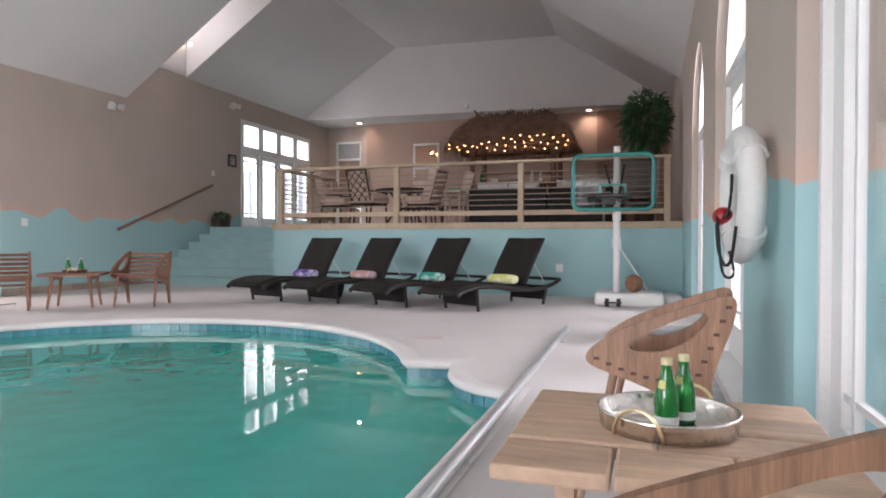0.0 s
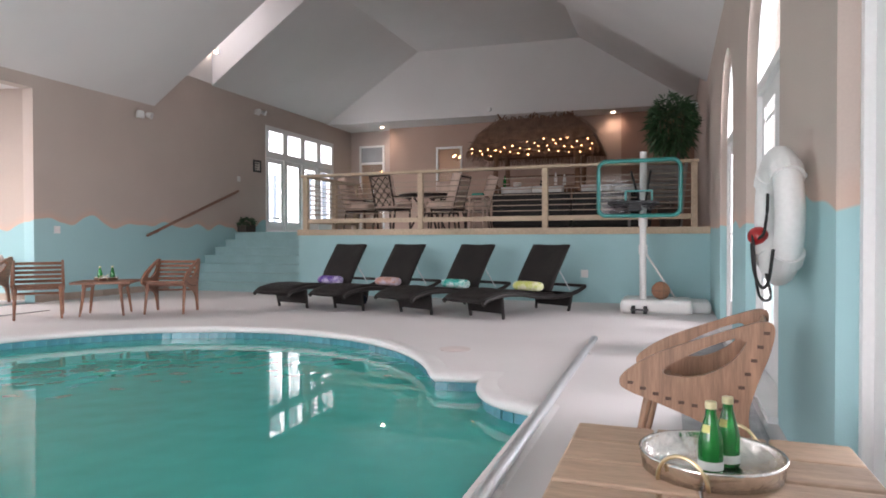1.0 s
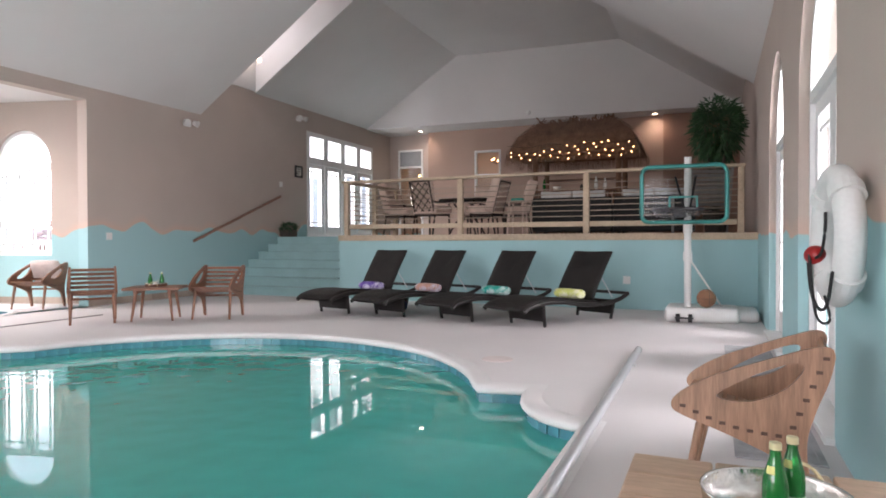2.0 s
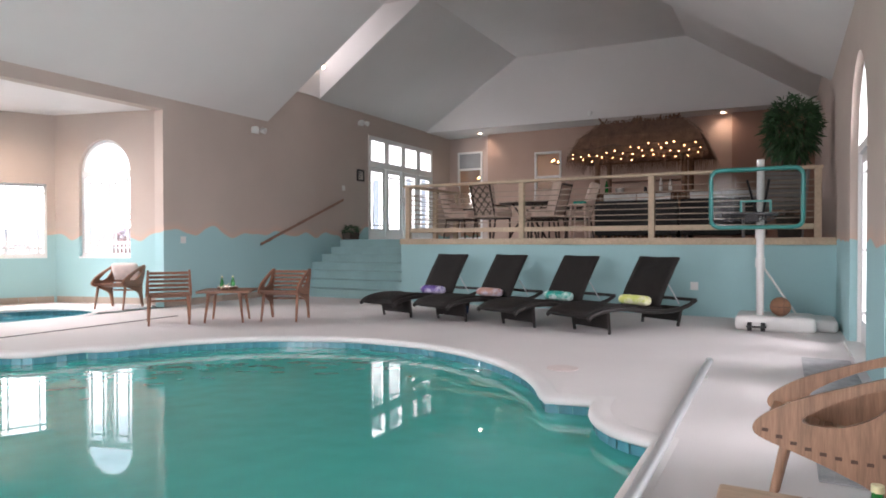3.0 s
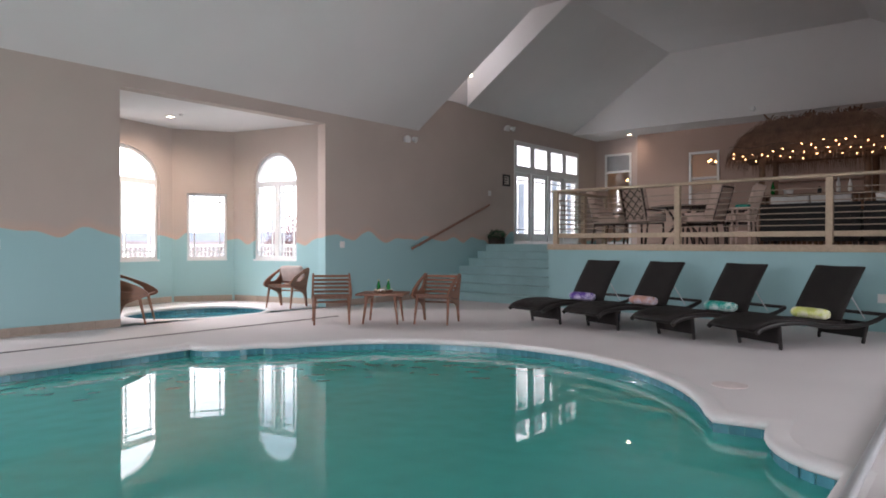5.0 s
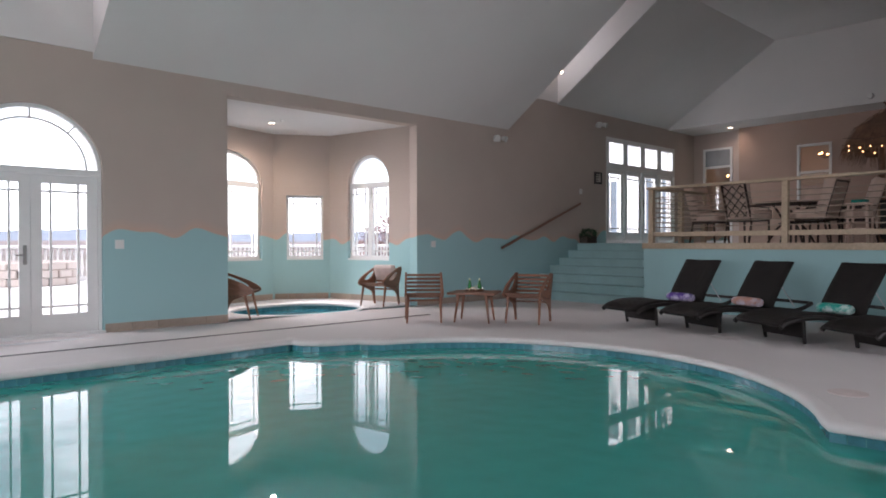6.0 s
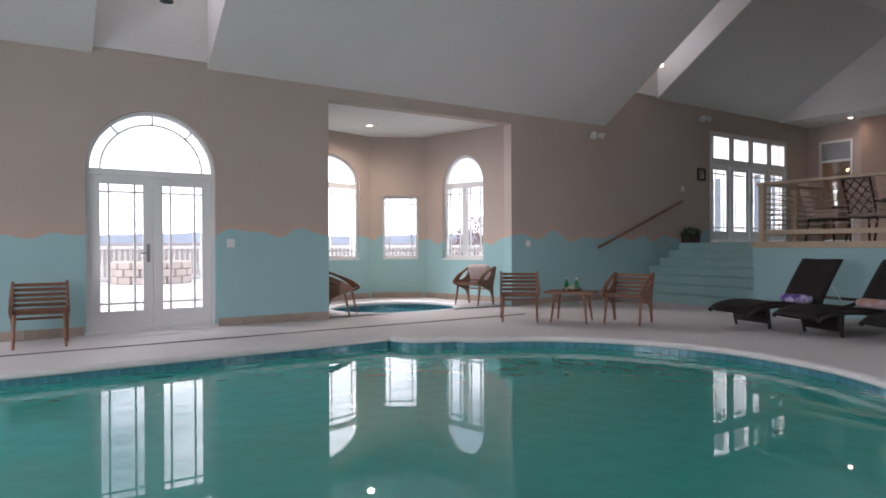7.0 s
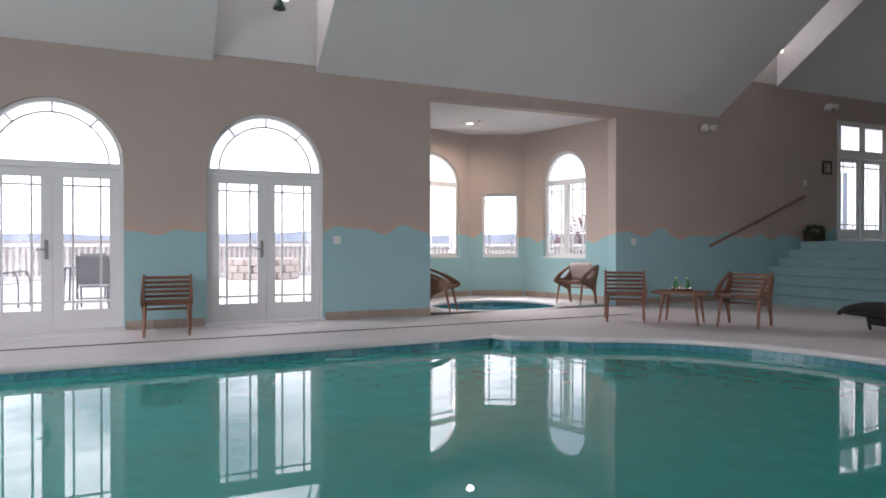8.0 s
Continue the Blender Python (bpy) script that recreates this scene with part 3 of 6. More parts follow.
# upper glazed door set with sidelights and transoms
t = thing("door_%d" % (nd + 1), "white french doors with sidelights and transom panes", "door", kind="structure")
UA, UB, UT = 11.42, 14.75, 3.84
UW = (UB - UA) / 4
holes = [rect(UA + UW * i + 0.11, UA + UW * (i + 1) - 0.11, 3.20, UT - 0.12) for i in range(4)] + [rect(UA + UW * i + 0.03, UA + UW * (i + 1) - 0.03, DECK_Z + 0.05, 3.04) for i in range(4)]
part("door_frame", plate(bmesh.new(), rect(UA, UB, DECK_Z + 0.002, UT), holes, -0.02, 0.1, W_LEFT), M_WHITE, t)
for i in range(4):
    leaf(t, W_LEFT, UA + UW * i + 0.034, UA + UW * (i + 1) - 0.034, DECK_Z + 0.055, 3.035, 0.02, stile=0.12, top=0.1, bottom=0.22, hand=(-1 if i == 2 else 0))
    pane("pane", rect(UA + UW * i + 0.10, UA + UW * (i + 1) - 0.10, 3.19, UT - 0.11), 0.05, W_LEFT, t)

# turret windows
for k, win in enumerate(TUR_WIN):
    if not win:
        continue
    fm, ln = TUR_FRAMES[k]
    ua, ub, sill, spring, rise = win
    c, r = (ua + ub) / 2, (ub - ua) / 2
    t = thing("window_%d" % k, "white framed turret window" if not rise else "white framed arched turret window", "window", kind="structure")
    if rise:
        out = [(ua + 0.002, sill), (ub - 0.002, sill)] + arc_pts(c, spring, r - 0.002, rise - 0.002, 0, math.pi, 24)
        lights = [rect(ua + 0.06, c - 0.055, sill + 0.07, spring - 0.075), rect(c + 0.055, ub - 0.06, sill + 0.07, spring - 0.075)]
        holes = lights + [arc_pts(c, spring + 0.03, r - 0.06, rise - 0.09, 0, math.pi, 24)]
    else:
        out = rect(ua + 0.002, ub - 0.002, sill, spring)
        lights = [rect(ua + 0.05, ub - 0.05, sill + 0.06, spring - 0.05)]
        holes = list(lights)
    part("window_frame", plate(bmesh.new(), out, holes, 0.07, 0.15, fm), M_WHITE, t)
    for h in holes:
        pane("pane", h, 0.11, fm, t)
    bm = bmesh.new()
    for (a, z0), (b, _), (_, z1), _ in lights:
        for u in (a + 0.09, b - 0.09):
            prism(bm, rect(u - 0.013, u + 0.013, z0, z1), 0.095, 0.125, fm)
        for z in (z0 + 0.1, z1 - 0.12):
            prism(bm, rect(a, b, z - 0.013, z + 0.013), 0.097, 0.123, fm)
    part("glazing_bars", bm, M_WHITE, t)
    bm = bmesh.new()
    prism(bm, rect(ua + 0.003, ub - 0.003, sill - 0.02, sill + 0.012), -0.004, 0.068, fm)
    part("window_sill", bm, M_WHITE, t)

# dormer window and the small lamp hanging before it
t = thing("window_9", "small white dormer window high in the ceiling recess", "window", kind="structure")
part("window_frame", plate(bmesh.new(), rect(-0.95, -0.47, 4.5, 5.6), [rect(-0.91, -0.51, 4.54, 5.56)], -0.03, 0.03, W_LEFT), M_WHITE, t)
# emission stands in for the sky; no opening lies behind the pane
M_SKYPANE = bpy.data.materials.new("sky_glow_pane")
M_SKYPANE.use_nodes = True
pb = M_SKYPANE.node_tree.nodes["Principled BSDF"]
pb.inputs["Base Color"].default_value = (0.8, 0.82, 0.85, 1)
pb.inputs["Emission Color"].default_value, pb.inputs["Emission Strength"].default_value = (0.95, 0.97, 1.0, 1), 2.2
part("pane", prism(bmesh.new(), rect(-0.915, -0.505, 4.535, 5.565), -0.006, 0.0, W_LEFT), M_SKYPANE, t, "pane glowing in place of the sky")
# ---------------------------------------------------------------- stone base tiles, switches and wall fixtures


def base_tiles(name, m, u0, u1, step=0.31):
    t = thing(name, "tan stone tile skirting along the wall foot", "baseboard", kind="structure")
    n = max(1, round((u1 - u0) / step))
    w = (u1 - u0) / n
    me = None
    for i in range(n):
        if me is None:
            ob = part("tile", boxed(-w / 2 + 0.0015, w / 2 - 0.0015, -0.014, 0.0, 0.0, 0.115, bevel=0.002), M_STONE, t)
            me = ob.data
        else:
            ob = new("tile", me)
            ob.parent = t
        ob.matrix_basis = m @ Matrix.Translation((u0 + (i + 0.5) * w, -0.001, 0.002))


kb = 0
for a, b in ((-5.3, -4.22), (-2.58, -1.62), (0.02, 1.69), (5.33, KNEE_Y - 0.03)):
    kb += 1
    base_tiles("baseboard_%d" % kb, W_LEFT, a, b)
for fm, ln in TUR_FRAMES[1:4]:
    kb += 1
    base_tiles("baseboard_%d" % kb, fm, 0.03, ln - 0.03)

M_PLASTIC = material("white_plastic", (0.75, 0.74, 0.72), 0.4, vary=0.03)
M_DARK = material("black_plastic", (0.02, 0.02, 0.022), 0.4, vary=0.1)


def wall_plate(m, u, z, name="light_switch", label="white plastic switch plate on the painted wall", toggles=2):
    t = thing(name, label, "switch")
    part("plate", prism(bmesh.new(), rect(u - 0.055, u + 0.055, z - 0.06, z + 0.06), -0.008, 0.0, m), M_PLASTIC, t)
    for k in range(toggles):
        uu = u + (k - (toggles - 1) / 2) * 0.046
        part("toggle", prism(bmesh.new(), rect(uu - 0.014, uu + 0.014, z - 0.032, z + 0.032), -0.013, -0.008, m), M_PLASTIC, t)


wall_plate(W_LEFT, 0.20, 1.17)
wall_plate(W_LEFT, 5.73, 1.16)
wall_plate(W_LEFT, 10.38, 2.41, toggles=1)
W_KNEE = Matrix(((1, 0, 0, 0), (0, 1, 0, KNEE_Y), (0, 0, 1, 0), (0, 0, 0, 1)))
for u in (8.18, 4.9):
    wall_plate(W_KNEE, u, 0.45, "power_outlet", "white power outlet on the teal wall")

t = thing("wall_sign", "small framed notice in a dark frame on beige wall", "sign")
part("frame", plate(bmesh.new(), rect(10.92, 11.22, 2.63, 2.92), [rect(10.965, 11.175, 2.675, 2.875)], -0.025, 0.0, W_LEFT), M_DARK, t)
part("board", prism(bmesh.new(), rect(10.96, 11.18, 2.67, 2.88), -0.010, 0.0, W_LEFT), material("cream_notice_paper", (0.6, 0.56, 0.5), 0.7), t, "cream notice paper")
for k in range(3):
    part("text_bar", prism(bmesh.new(), rect(10.99, 11.15 - 0.03 * k, 2.83 - 0.06 * k, 2.85 - 0.06 * k), -0.012, -0.010, W_LEFT), M_DARK, t)


def flood_lamp(p, n):
    """Twin-headed emergency lamp on a wall."""
    t = thing("emergency_light", "white twin-headed emergency light on the wall", "wall lamp", Matrix.Translation(p))
    n = Vector(n)
    side = n.cross(Vector((0, 0, 1))).normalized()
    bm = bmesh.new()
    bm2 = beam(bm, -side * 0.09, side * 0.09, 0.06, 0.09, 0.01)
    part("housing", bm2, M_PLASTIC, t)
    for s in (-1, 1):
        b = bmesh.new()
        c = side * 0.10 * s + n * 0.06 + Vector((0, 0, 0.03))
        bar(b, c, c + n * 0.09 + side * 0.03 * s - Vector((0, 0, 0.03)), 0.045, 0.065, 16)
        part("head", b, M_PLASTIC, t)


flood_lamp((0.035, 7.45, 3.34), (1, 0, 0))
flood_lamp((0.035, 11.05, 4.06), (1, 0, 0))
flood_lamp((9.965, 13.2, 3.95), (-1, 0, 0))
t = thing("smoke_detector", "small grey detector on the gable wall", "detector", Matrix.Translation((4.82, 14.69, 4.50)))
part("body", bar(bmesh.new(), (0, 0, 0), (0, -0.07, 0), 0.07, 0.055, 18), M_PLASTIC, t)
t = thing("sprinkler", "small ceiling sprinkler in the turret", "sprinkler", Matrix.Translation((-1.67, 3.43, 3.48)))
part("cap", bar(bmesh.new(), (0, 0, 0), (0, 0, -0.03), 0.035, 0.02, 14), M_PLASTIC, t)

M_BULB = bpy.data.materials.new("warm_lamp_glow")
M_BULB.use_nodes = True
pb = M_BULB.node_tree.nodes["Principled BSDF"]
pb.inputs["Emission Color"].default_value, pb.inputs["Emission Strength"].default_value = (1.0, 0.80, 0.55, 1), 9.0


def downlight(p, tilt=None, watts=30):
    t = thing("downlight", "small round recessed ceiling downlight, switched on", "ceiling light", tilt or Matrix.Translation(p), "recessed downlights")
    bm = bmesh.new()
    lathe(bm, [(0.062, -0.001), (0.064, -0.012), (0.09, -0.012), (0.098, -0.004), (0.098, -0.0005)], 24)
    part("trim_ring", bm, M_PLASTIC, t)
    part("lens", bar(bmesh.new(), (0, 0, -0.006), (0, 0, -0.003), 0.06, seg=20), M_BULB, t, "glowing warm lens")
    if watts:
        d = bpy.data.lights.new("downlight_lamp", 'SPOT')
        d.energy, d.spot_size, d.spot_blend, d.shadow_soft_size, d.color = watts, radians(165), 1.0, 0.06, (1.0, 0.86, 0.68)
        ob = new("downlight_lamp", d)
        ob.matrix_world = t.matrix_basis @ Matrix.Translation((0, 0, -0.03))


for p in ((1.35, 15.3, 4.34), (8.0, 15.35, 4.34)):
    downlight(p, watts=11)
downlight((-2.0, 3.4, 3.48), watts=120)
# lamp in the cheek of the dormer recess
downlight((0, 0, 0), Matrix.Translation((0.13, 9.484, 5.08)) @ pose(0, 0, 0, -90) @ Matrix.Scale(0.6, 4), watts=6)

# ---------------------------------------------------------------- rails
t = thing("stair_handrail", "reddish brown wooden handrail on the stair wall", "handrail")
part("rail", beam(bmesh.new(), (0.09, 7.53, 1.07), (0.09, 10.26, 2.12), 0.04, 0.05, 0.012), M_HANDRAIL, t)
for k in (0.12, 0.5, 0.88):
    y, z = 7.53 + 2.73 * k, 1.07 + 1.05 * k
    part("bracket", beam(bmesh.new(), (0.0, y, z - 0.07), (0.09, y, z - 0.025), 0.02, 0.012), M_HANDLE, t)

t = thing("deck_railing", "pale pine deck railing with thin horizontal rods", "railing")
RY = KNEE_Y + 0.05
POSTS = (3.13, 5.40, 7.55, 9.78)
for x in POSTS:
    part("post", boxed(x - 0.045, x + 0.045, RY - 0.045, RY + 0.045, DECK_Z + 0.004, 2.13, bevel=0.006), M_LUMBER, t)
part("top_rail", boxed(3.05, 9.84, RY - 0.07, RY + 0.07, 2.13, 2.175, bevel=0.008), M_LUMBER, t)
for a, b in zip(POSTS, POSTS[1:]):
    part("bottom_rail", boxed(a + 0.047, b - 0.047, RY - 0.02, RY + 0.02, 1.29, 1.37, bevel=0.005), M_LUMBER, t)
    for k in range(7):
        z = 1.455 + k * 0.088
        part("rod", bar(bmesh.new(), (a + 0.04, RY, z), (b - 0.04, RY, z), 0.008, seg=8), M_ROD, t)
# return of the railing along the stairs
for y in (9.3, 10.2):
    part("post", boxed(3.085, 3.175, y - 0.045, y + 0.045, DECK_Z + 0.004, 2.13, bevel=0.006), M_LUMBER, t)
part("top_rail", boxed(3.06, 3.20, RY + 0.072, 10.25, 2.13, 2.175, bevel=0.008), M_LUMBER, t)
for a, b in ((RY, 9.3), (9.3, 10.2)):
    part("bottom_rail", boxed(3.11, 3.15, a + 0.047, b - 0.047, 1.29, 1.37, bevel=0.005), M_LUMBER, t)
    for k in range(7):
        z = 1.455 + k * 0.088
        part("rod", bar(bmesh.new(), (3.13, a + 0.04, z), (3.13, b - 0.04, z), 0.008, seg=8), M_ROD, t)

# pool cover bar and its tracks
t = thing("pool_cover_bar", "long silver pool cover bar lying on the deck", "cover bar")
part("tube", bar(bmesh.new(), (8.875, -6.4, 0.042), (8.775, 4.2, 0.042), 0.03, seg=16), M_ALU, t)
part("end_cap", bar(bmesh.new(), (8.775, 4.2, 0.042), (8.775, 4.23, 0.042), 0.033, seg=16), M_PLASTIC, t)
for y in (-3.0, 0.5, 3.6):
    part("foot", boxed(8.785 - (y - 3.0) * 0.0094, 8.785 - (y - 3.0) * 0.0094 + 0.04, y - 0.03, y + 0.03, 0.001, 0.024), M_PLASTIC, t)
t = thing("cover_track", "narrow dark cover track set in the floor", "track")
part("channel", boxed(1.235, 1.275, -5.5, 4.58, 0.001, 0.010, bevel=0.002), material("dull_grey_channel", (0.20, 0.19, 0.18), 0.6), t)
M_GRATE = material("grey_entrance_mat", (0.42, 0.42, 0.43), 0.9, vary=0.2, scale=8, fine=200, bump=0.4)
for y in (2.33,):
    t = thing("floor_mat", "long flat grey ribbed mat before the door", "mat", Matrix.Translation((9.72, y + 0.9, 0.001)))
    part("pad", boxed(-0.2, 0.2, -1.79, 1.79, 0, 0.008, bevel=0.003), M_GRATE, t)
    for k in range(8):
        part("rib", boxed(-0.175 + 0.05 * k - 0.008, -0.175 + 0.05 * k + 0.008, -1.77, 1.77, 0.0075, 0.011), M_GRATE, t)
for y in (-3.4, -0.75):
    t = thing("floor_vent", "pale slotted floor vent before the door", "vent", Matrix.Translation((0.42, y, 0.001)))
    part("frame", boxed(-0.06, 0.06, -0.55, 0.55, 0, 0.006, bevel=0.002), M_PLASTIC, t)
    for k in range(4):
        part("slat", boxed(-0.045 + 0.03 * k - 0.006, -0.045 + 0.03 * k + 0.006, -0.53, 0.53, 0.0055, 0.008), M_ALU, t)

# ---------------------------------------------------------------- plywood chairs and low tables
M_PLY = material("warm_teak_plywood", (0.26, 0.115, 0.065), 0.45, vary=0.22, scale=2.5, fine=18, bump=0.05, stretch=(1, 1, 6), per_object=0.25)
M_OAK = material("weathered_oak_board", (0.60, 0.42, 0.30), 0.6, vary=0.26, scale=3.0, fine=26, bump=0.14, stretch=(1.2, 8, 1), per_object=0.3)
M_OAK_L = material("light_teak_plywood", (0.35, 0.195, 0.12), 0.45, vary=0.30, scale=4.5, fine=22, bump=0.06, stretch=(1.5, 8, 0.7), per_object=0.12)
M_BRASS = material("pale_brass", (0.75, 0.62, 0.38), 0.3, metal=1.0, vary=0.06)
M_STEEL = material("hammered_silver_metal", (0.80, 0.77, 0.73), 0.18, metal=1.0, vary=0.08, scale=30, fine=60, bump=0.25)


def smooth_loop(pts, n=6):
    """Closed Catmull-Rom curve through the points."""
    out, k = [], len(pts)
    for i in range(k):
        p0, p1, p2, p3 = (Vector(pts[(i + j - 1) % k]) for j in range(4))
        for s in range(n):
            u = s / n
            out.append(tuple(0.5 * ((2 * p1) + (p2 - p0) * u + (2 * p0 - 5 * p1 + 4 * p2 - p3) * u * u + (3 * p1 - p0 - 3 * p2 + p3) * u ** 3)))
    return out


SIDE = [(0.325, 0.395), (0.30, 0.445), (0.16, 0.525), (-0.05, 0.60), (-0.22, 0.655), (-0.30, 0.672), (-0.335, 0.645), (-0.315, 0.55), (-0.262, 0.42), (-0.232, 0.30), (-0.250, 0.12), (-0.265, 0.004), (-0.235, 0.004), (-0.197, 0.12), (-0.14, 0.222), (-0.02, 0.275), (0.14, 0.325), (0.28, 0.365)]
LEAF_HOLE = [(0.13, 0.455), (0.02, 0.525), (-0.12, 0.585), (-0.205, 0.605), (-0.215, 0.575), (-0.15, 0.505), (-0.05, 0.455), (0.04, 0.440)]


def build_chair(mat, m, label, cushion=None):
    t = thing("plywood_chair", label, "chair", m, "slatted plywood lounge chairs")
    turn = Matrix(((0, 1, 0, 0), (1, 0, 0, 0), (0, 0, 1, 0), (0, 0, 0, 1)))
    for s in (-1, 1):
        bm = plate(bmesh.new(), smooth_loop([(y * 0.93, z) for y, z in SIDE]), [smooth_loop([(y * 0.93, z) for y, z in LEAF_HOLE], 4)], s * 0.243 - 0.0125, s * 0.243 + 0.0125, turn)
        side = part("side_panel", bm, mat, t)
        # through tenons showing on the outer face
        tenon = None
        for k in range(14):
            y, z, _ = seat_point(k)
            if tenon is None:
                ob = part("tenon", boxed(-0.003, 0.003, -0.012, 0.012, -0.006, 0.006), M_PLYDARK, side, "dark tenon end")
                tenon = ob.data
            else:
                ob = new("tenon", tenon)
                ob.parent = side
            ob.matrix_basis = Matrix.Translation((s * 0.257, y, z))
        part("front_leg", bar(bmesh.new(), (s * 0.215, 0.18, 0.36), (s * 0.225, 0.26, 0.0), 0.021, 0.013, 12), mat, t)
    me = None
    for k in range(14):
        y, z, a = seat_point(k)
        if me is None:
            ob = part("slat", boxed(-0.230, 0.230, -0.018, 0.018, -0.006, 0.006, bevel=0.003), mat, t)
            me = ob.data
        else:
            ob = new("slat", me)
            ob.parent = t
        ob.matrix_basis = Matrix.Translation((0, y, z)) @ Matrix.Rotation(a, 4, 'X')
    part("stretcher", bar(bmesh.new(), (-0.230, -0.19, 0.27), (0.230, -0.19, 0.27), 0.014, seg=10), mat, t)
    if cushion:
        bm = bmesh.new()
        g = bmesh.ops.create_cube(bm, size=1, matrix=Matrix.Translation((0, -0.20, 0.53)) @ Matrix.Rotation(radians(-22), 4, 'X') @ Matrix.Diagonal((0.40, 0.07, 0.36, 1)))
        bmesh.ops.subdivide_edges(bm, edges=bm.edges, cuts=5, use_grid_fill=True)
        for v in bm.verts:
            v.co += noise.noise_vector(v.co * 9) * 0.012
        bmesh.ops.smooth_vert(bm, verts=bm.verts, factor=0.5, use_axis_x=True, use_axis_y=True, use_axis_z=True)
        part("cushion", bm, cushion, t, "cream folded throw on the seat", smooth=True)
    return t


def seat_point(k):
    """Place and slope of slat k along the seat and up the back."""
    if k < 8:
        u = k / 7
        return 0.255 - 0.37 * u, 0.402 - 0.075 * u - 0.02 * math.sin(math.pi * u), radians(11)
    u = (k - 8) / 5
    return -0.166 - 0.115 * u, 0.365 + 0.265 * u, radians(-64 - 0 * u)


M_PLYDARK = material("dark_end_grain", (0.10, 0.05, 0.03), 0.6, vary=0.2)
M_THROW = material("cream_throw_fabric", (0.68, 0.58, 0.54), 0.95, vary=0.08, scale=12, fine=200, bump=0.3)


def facing(x, y, dx, dy):
    """Pose on the floor whose forward (y) looks along (dx, dy)."""
    return Matrix.Translation((x, y, 0)) @ Matrix.Rotation(math.atan2(-dx, dy), 4, 'Z')


build_chair(M_OAK_L, facing(9.565, 0.985, -1.0, 0.085) @ Matrix.Diagonal((1, 0.92, 1, 1)), "light teak slatted lounge chair beside the arched doors")
build_chair(M_OAK_L, facing(9.60, -1.25, -1, 0.03) @ Matrix.Diagonal((1, 0.92, 1, 1)), "light teak slatted lounge chair beside the low table")
build_chair(M_PLY, facing(1.84, 3.97, 0.78, -0.62) @ Matrix.Diagonal((1.12, 1.08, 1.08, 1)), "warm brown slatted lounge chair facing the pool")
build_chair(M_PLY, facing(3.01, 5.01, 0.40, -0.92) @ Matrix.Diagonal((1.12, 1.08, 1.08, 1)), "warm brown slatted lounge chair near the stairs")
build_chair(M_PLY, facing(-0.62, 4.92, 0.38, -0.92) @ Matrix.Diagonal((1.12, 1.08, 1.08, 1)), "warm brown slatted lounge chair with cream throw by the spa", M_THROW)
build_chair(M_PLY, facing(-0.42, 2.0, 0.62, 0.78) @ Matrix.Diagonal((1.12, 1.08, 1.08, 1)), "warm brown slatted lounge chair beside the spa opening")
build_chair(M_PLY, facing(0.59, -2.10, 1.0, -0.03) @ Matrix.Diagonal((1.12, 1.08, 1.08, 1)), "warm brown slatted lounge chair between the arched doors")


def build_table(m, label, mat, w, d, h, boards):
    """Low table: rows of boards on splayed round legs."""
    t = thing("low_table", label, "table", m, "low slatted tables")
    yy = -d / 2
    for i, (bw, cuts) in enumerate(boards):
        xs = [-w / 2] + cuts + [w / 2]
        for k, (a, b) in enumerate(zip(xs, xs[1:])):
            bm = bmesh.new()
            box(bm, a + 0.003, b - 0.003, yy + 0.003, yy + bw - 0.003, h - 0.034 + 0.0015 * ((i + k) % 2), h + 0.0015 * ((i * 2 + k) % 3), 0.007)
            part("board", bm, mat, t)
        yy += bw
    for sx in (-1, 1):
        part("apron", boxed(sx * w * 0.30 - 0.02, sx * w * 0.30 + 0.02, -d * 0.36, d * 0.36, h - 0.085, h - 0.034), mat, t)
        for sy in (-1, 1):
            part("leg", bar(bmesh.new(), (sx * w * 0.36, sy * d * 0.36, 0.0), (sx * w * 0.29, sy * d * 0.29, h - 0.036), 0.014, 0.024, 14), mat, t)
    return t


build_table(Matrix.Translation((9.555, -0.385, 0)), "low square oak board table beside the pool", M_OAK, 0.69, 0.66, 0.45,
            [(0.185, [-0.11, 0.12]), (0.155, [-0.03]), (0.155, [0.04]), (0.165, [-0.13, 0.15])])
build_table(facing(2.40, 4.50, 0.55, -0.83), "low warm brown wooden table between two chairs", M_PLY, 0.72, 0.62, 0.45,
            [(0.155, []), (0.155, [0.0]), (0.155, []), (0.155, [])])

M_BOTTLE = bpy.data.materials.new("green_bottle_glass")
M_BOTTLE.use_nodes = True
pb = M_BOTTLE.node_tree.nodes["Principled BSDF"]
pb.inputs["Base Color"].default_value, pb.inputs["Roughness"].default_value = (0.015, 0.26, 0.055, 1), 0.05
pb.inputs["Transmission Weight"].default_value = 0.45
M_CAP = material("pale_gold_cap", (0.72, 0.66, 0.40), 0.35, metal=0.4, vary=0.05)
M_LABELW = material("white_paper_label", (0.75, 0.78, 0.76), 0.6, vary=0.05)
M_LABELY = material("yellow_green_paper_label", (0.62, 0.62, 0.22), 0.6, vary=0.08)
M_CUP = material("white_glazed_cup", (0.75, 0.74, 0.72), 0.2, vary=0.03)


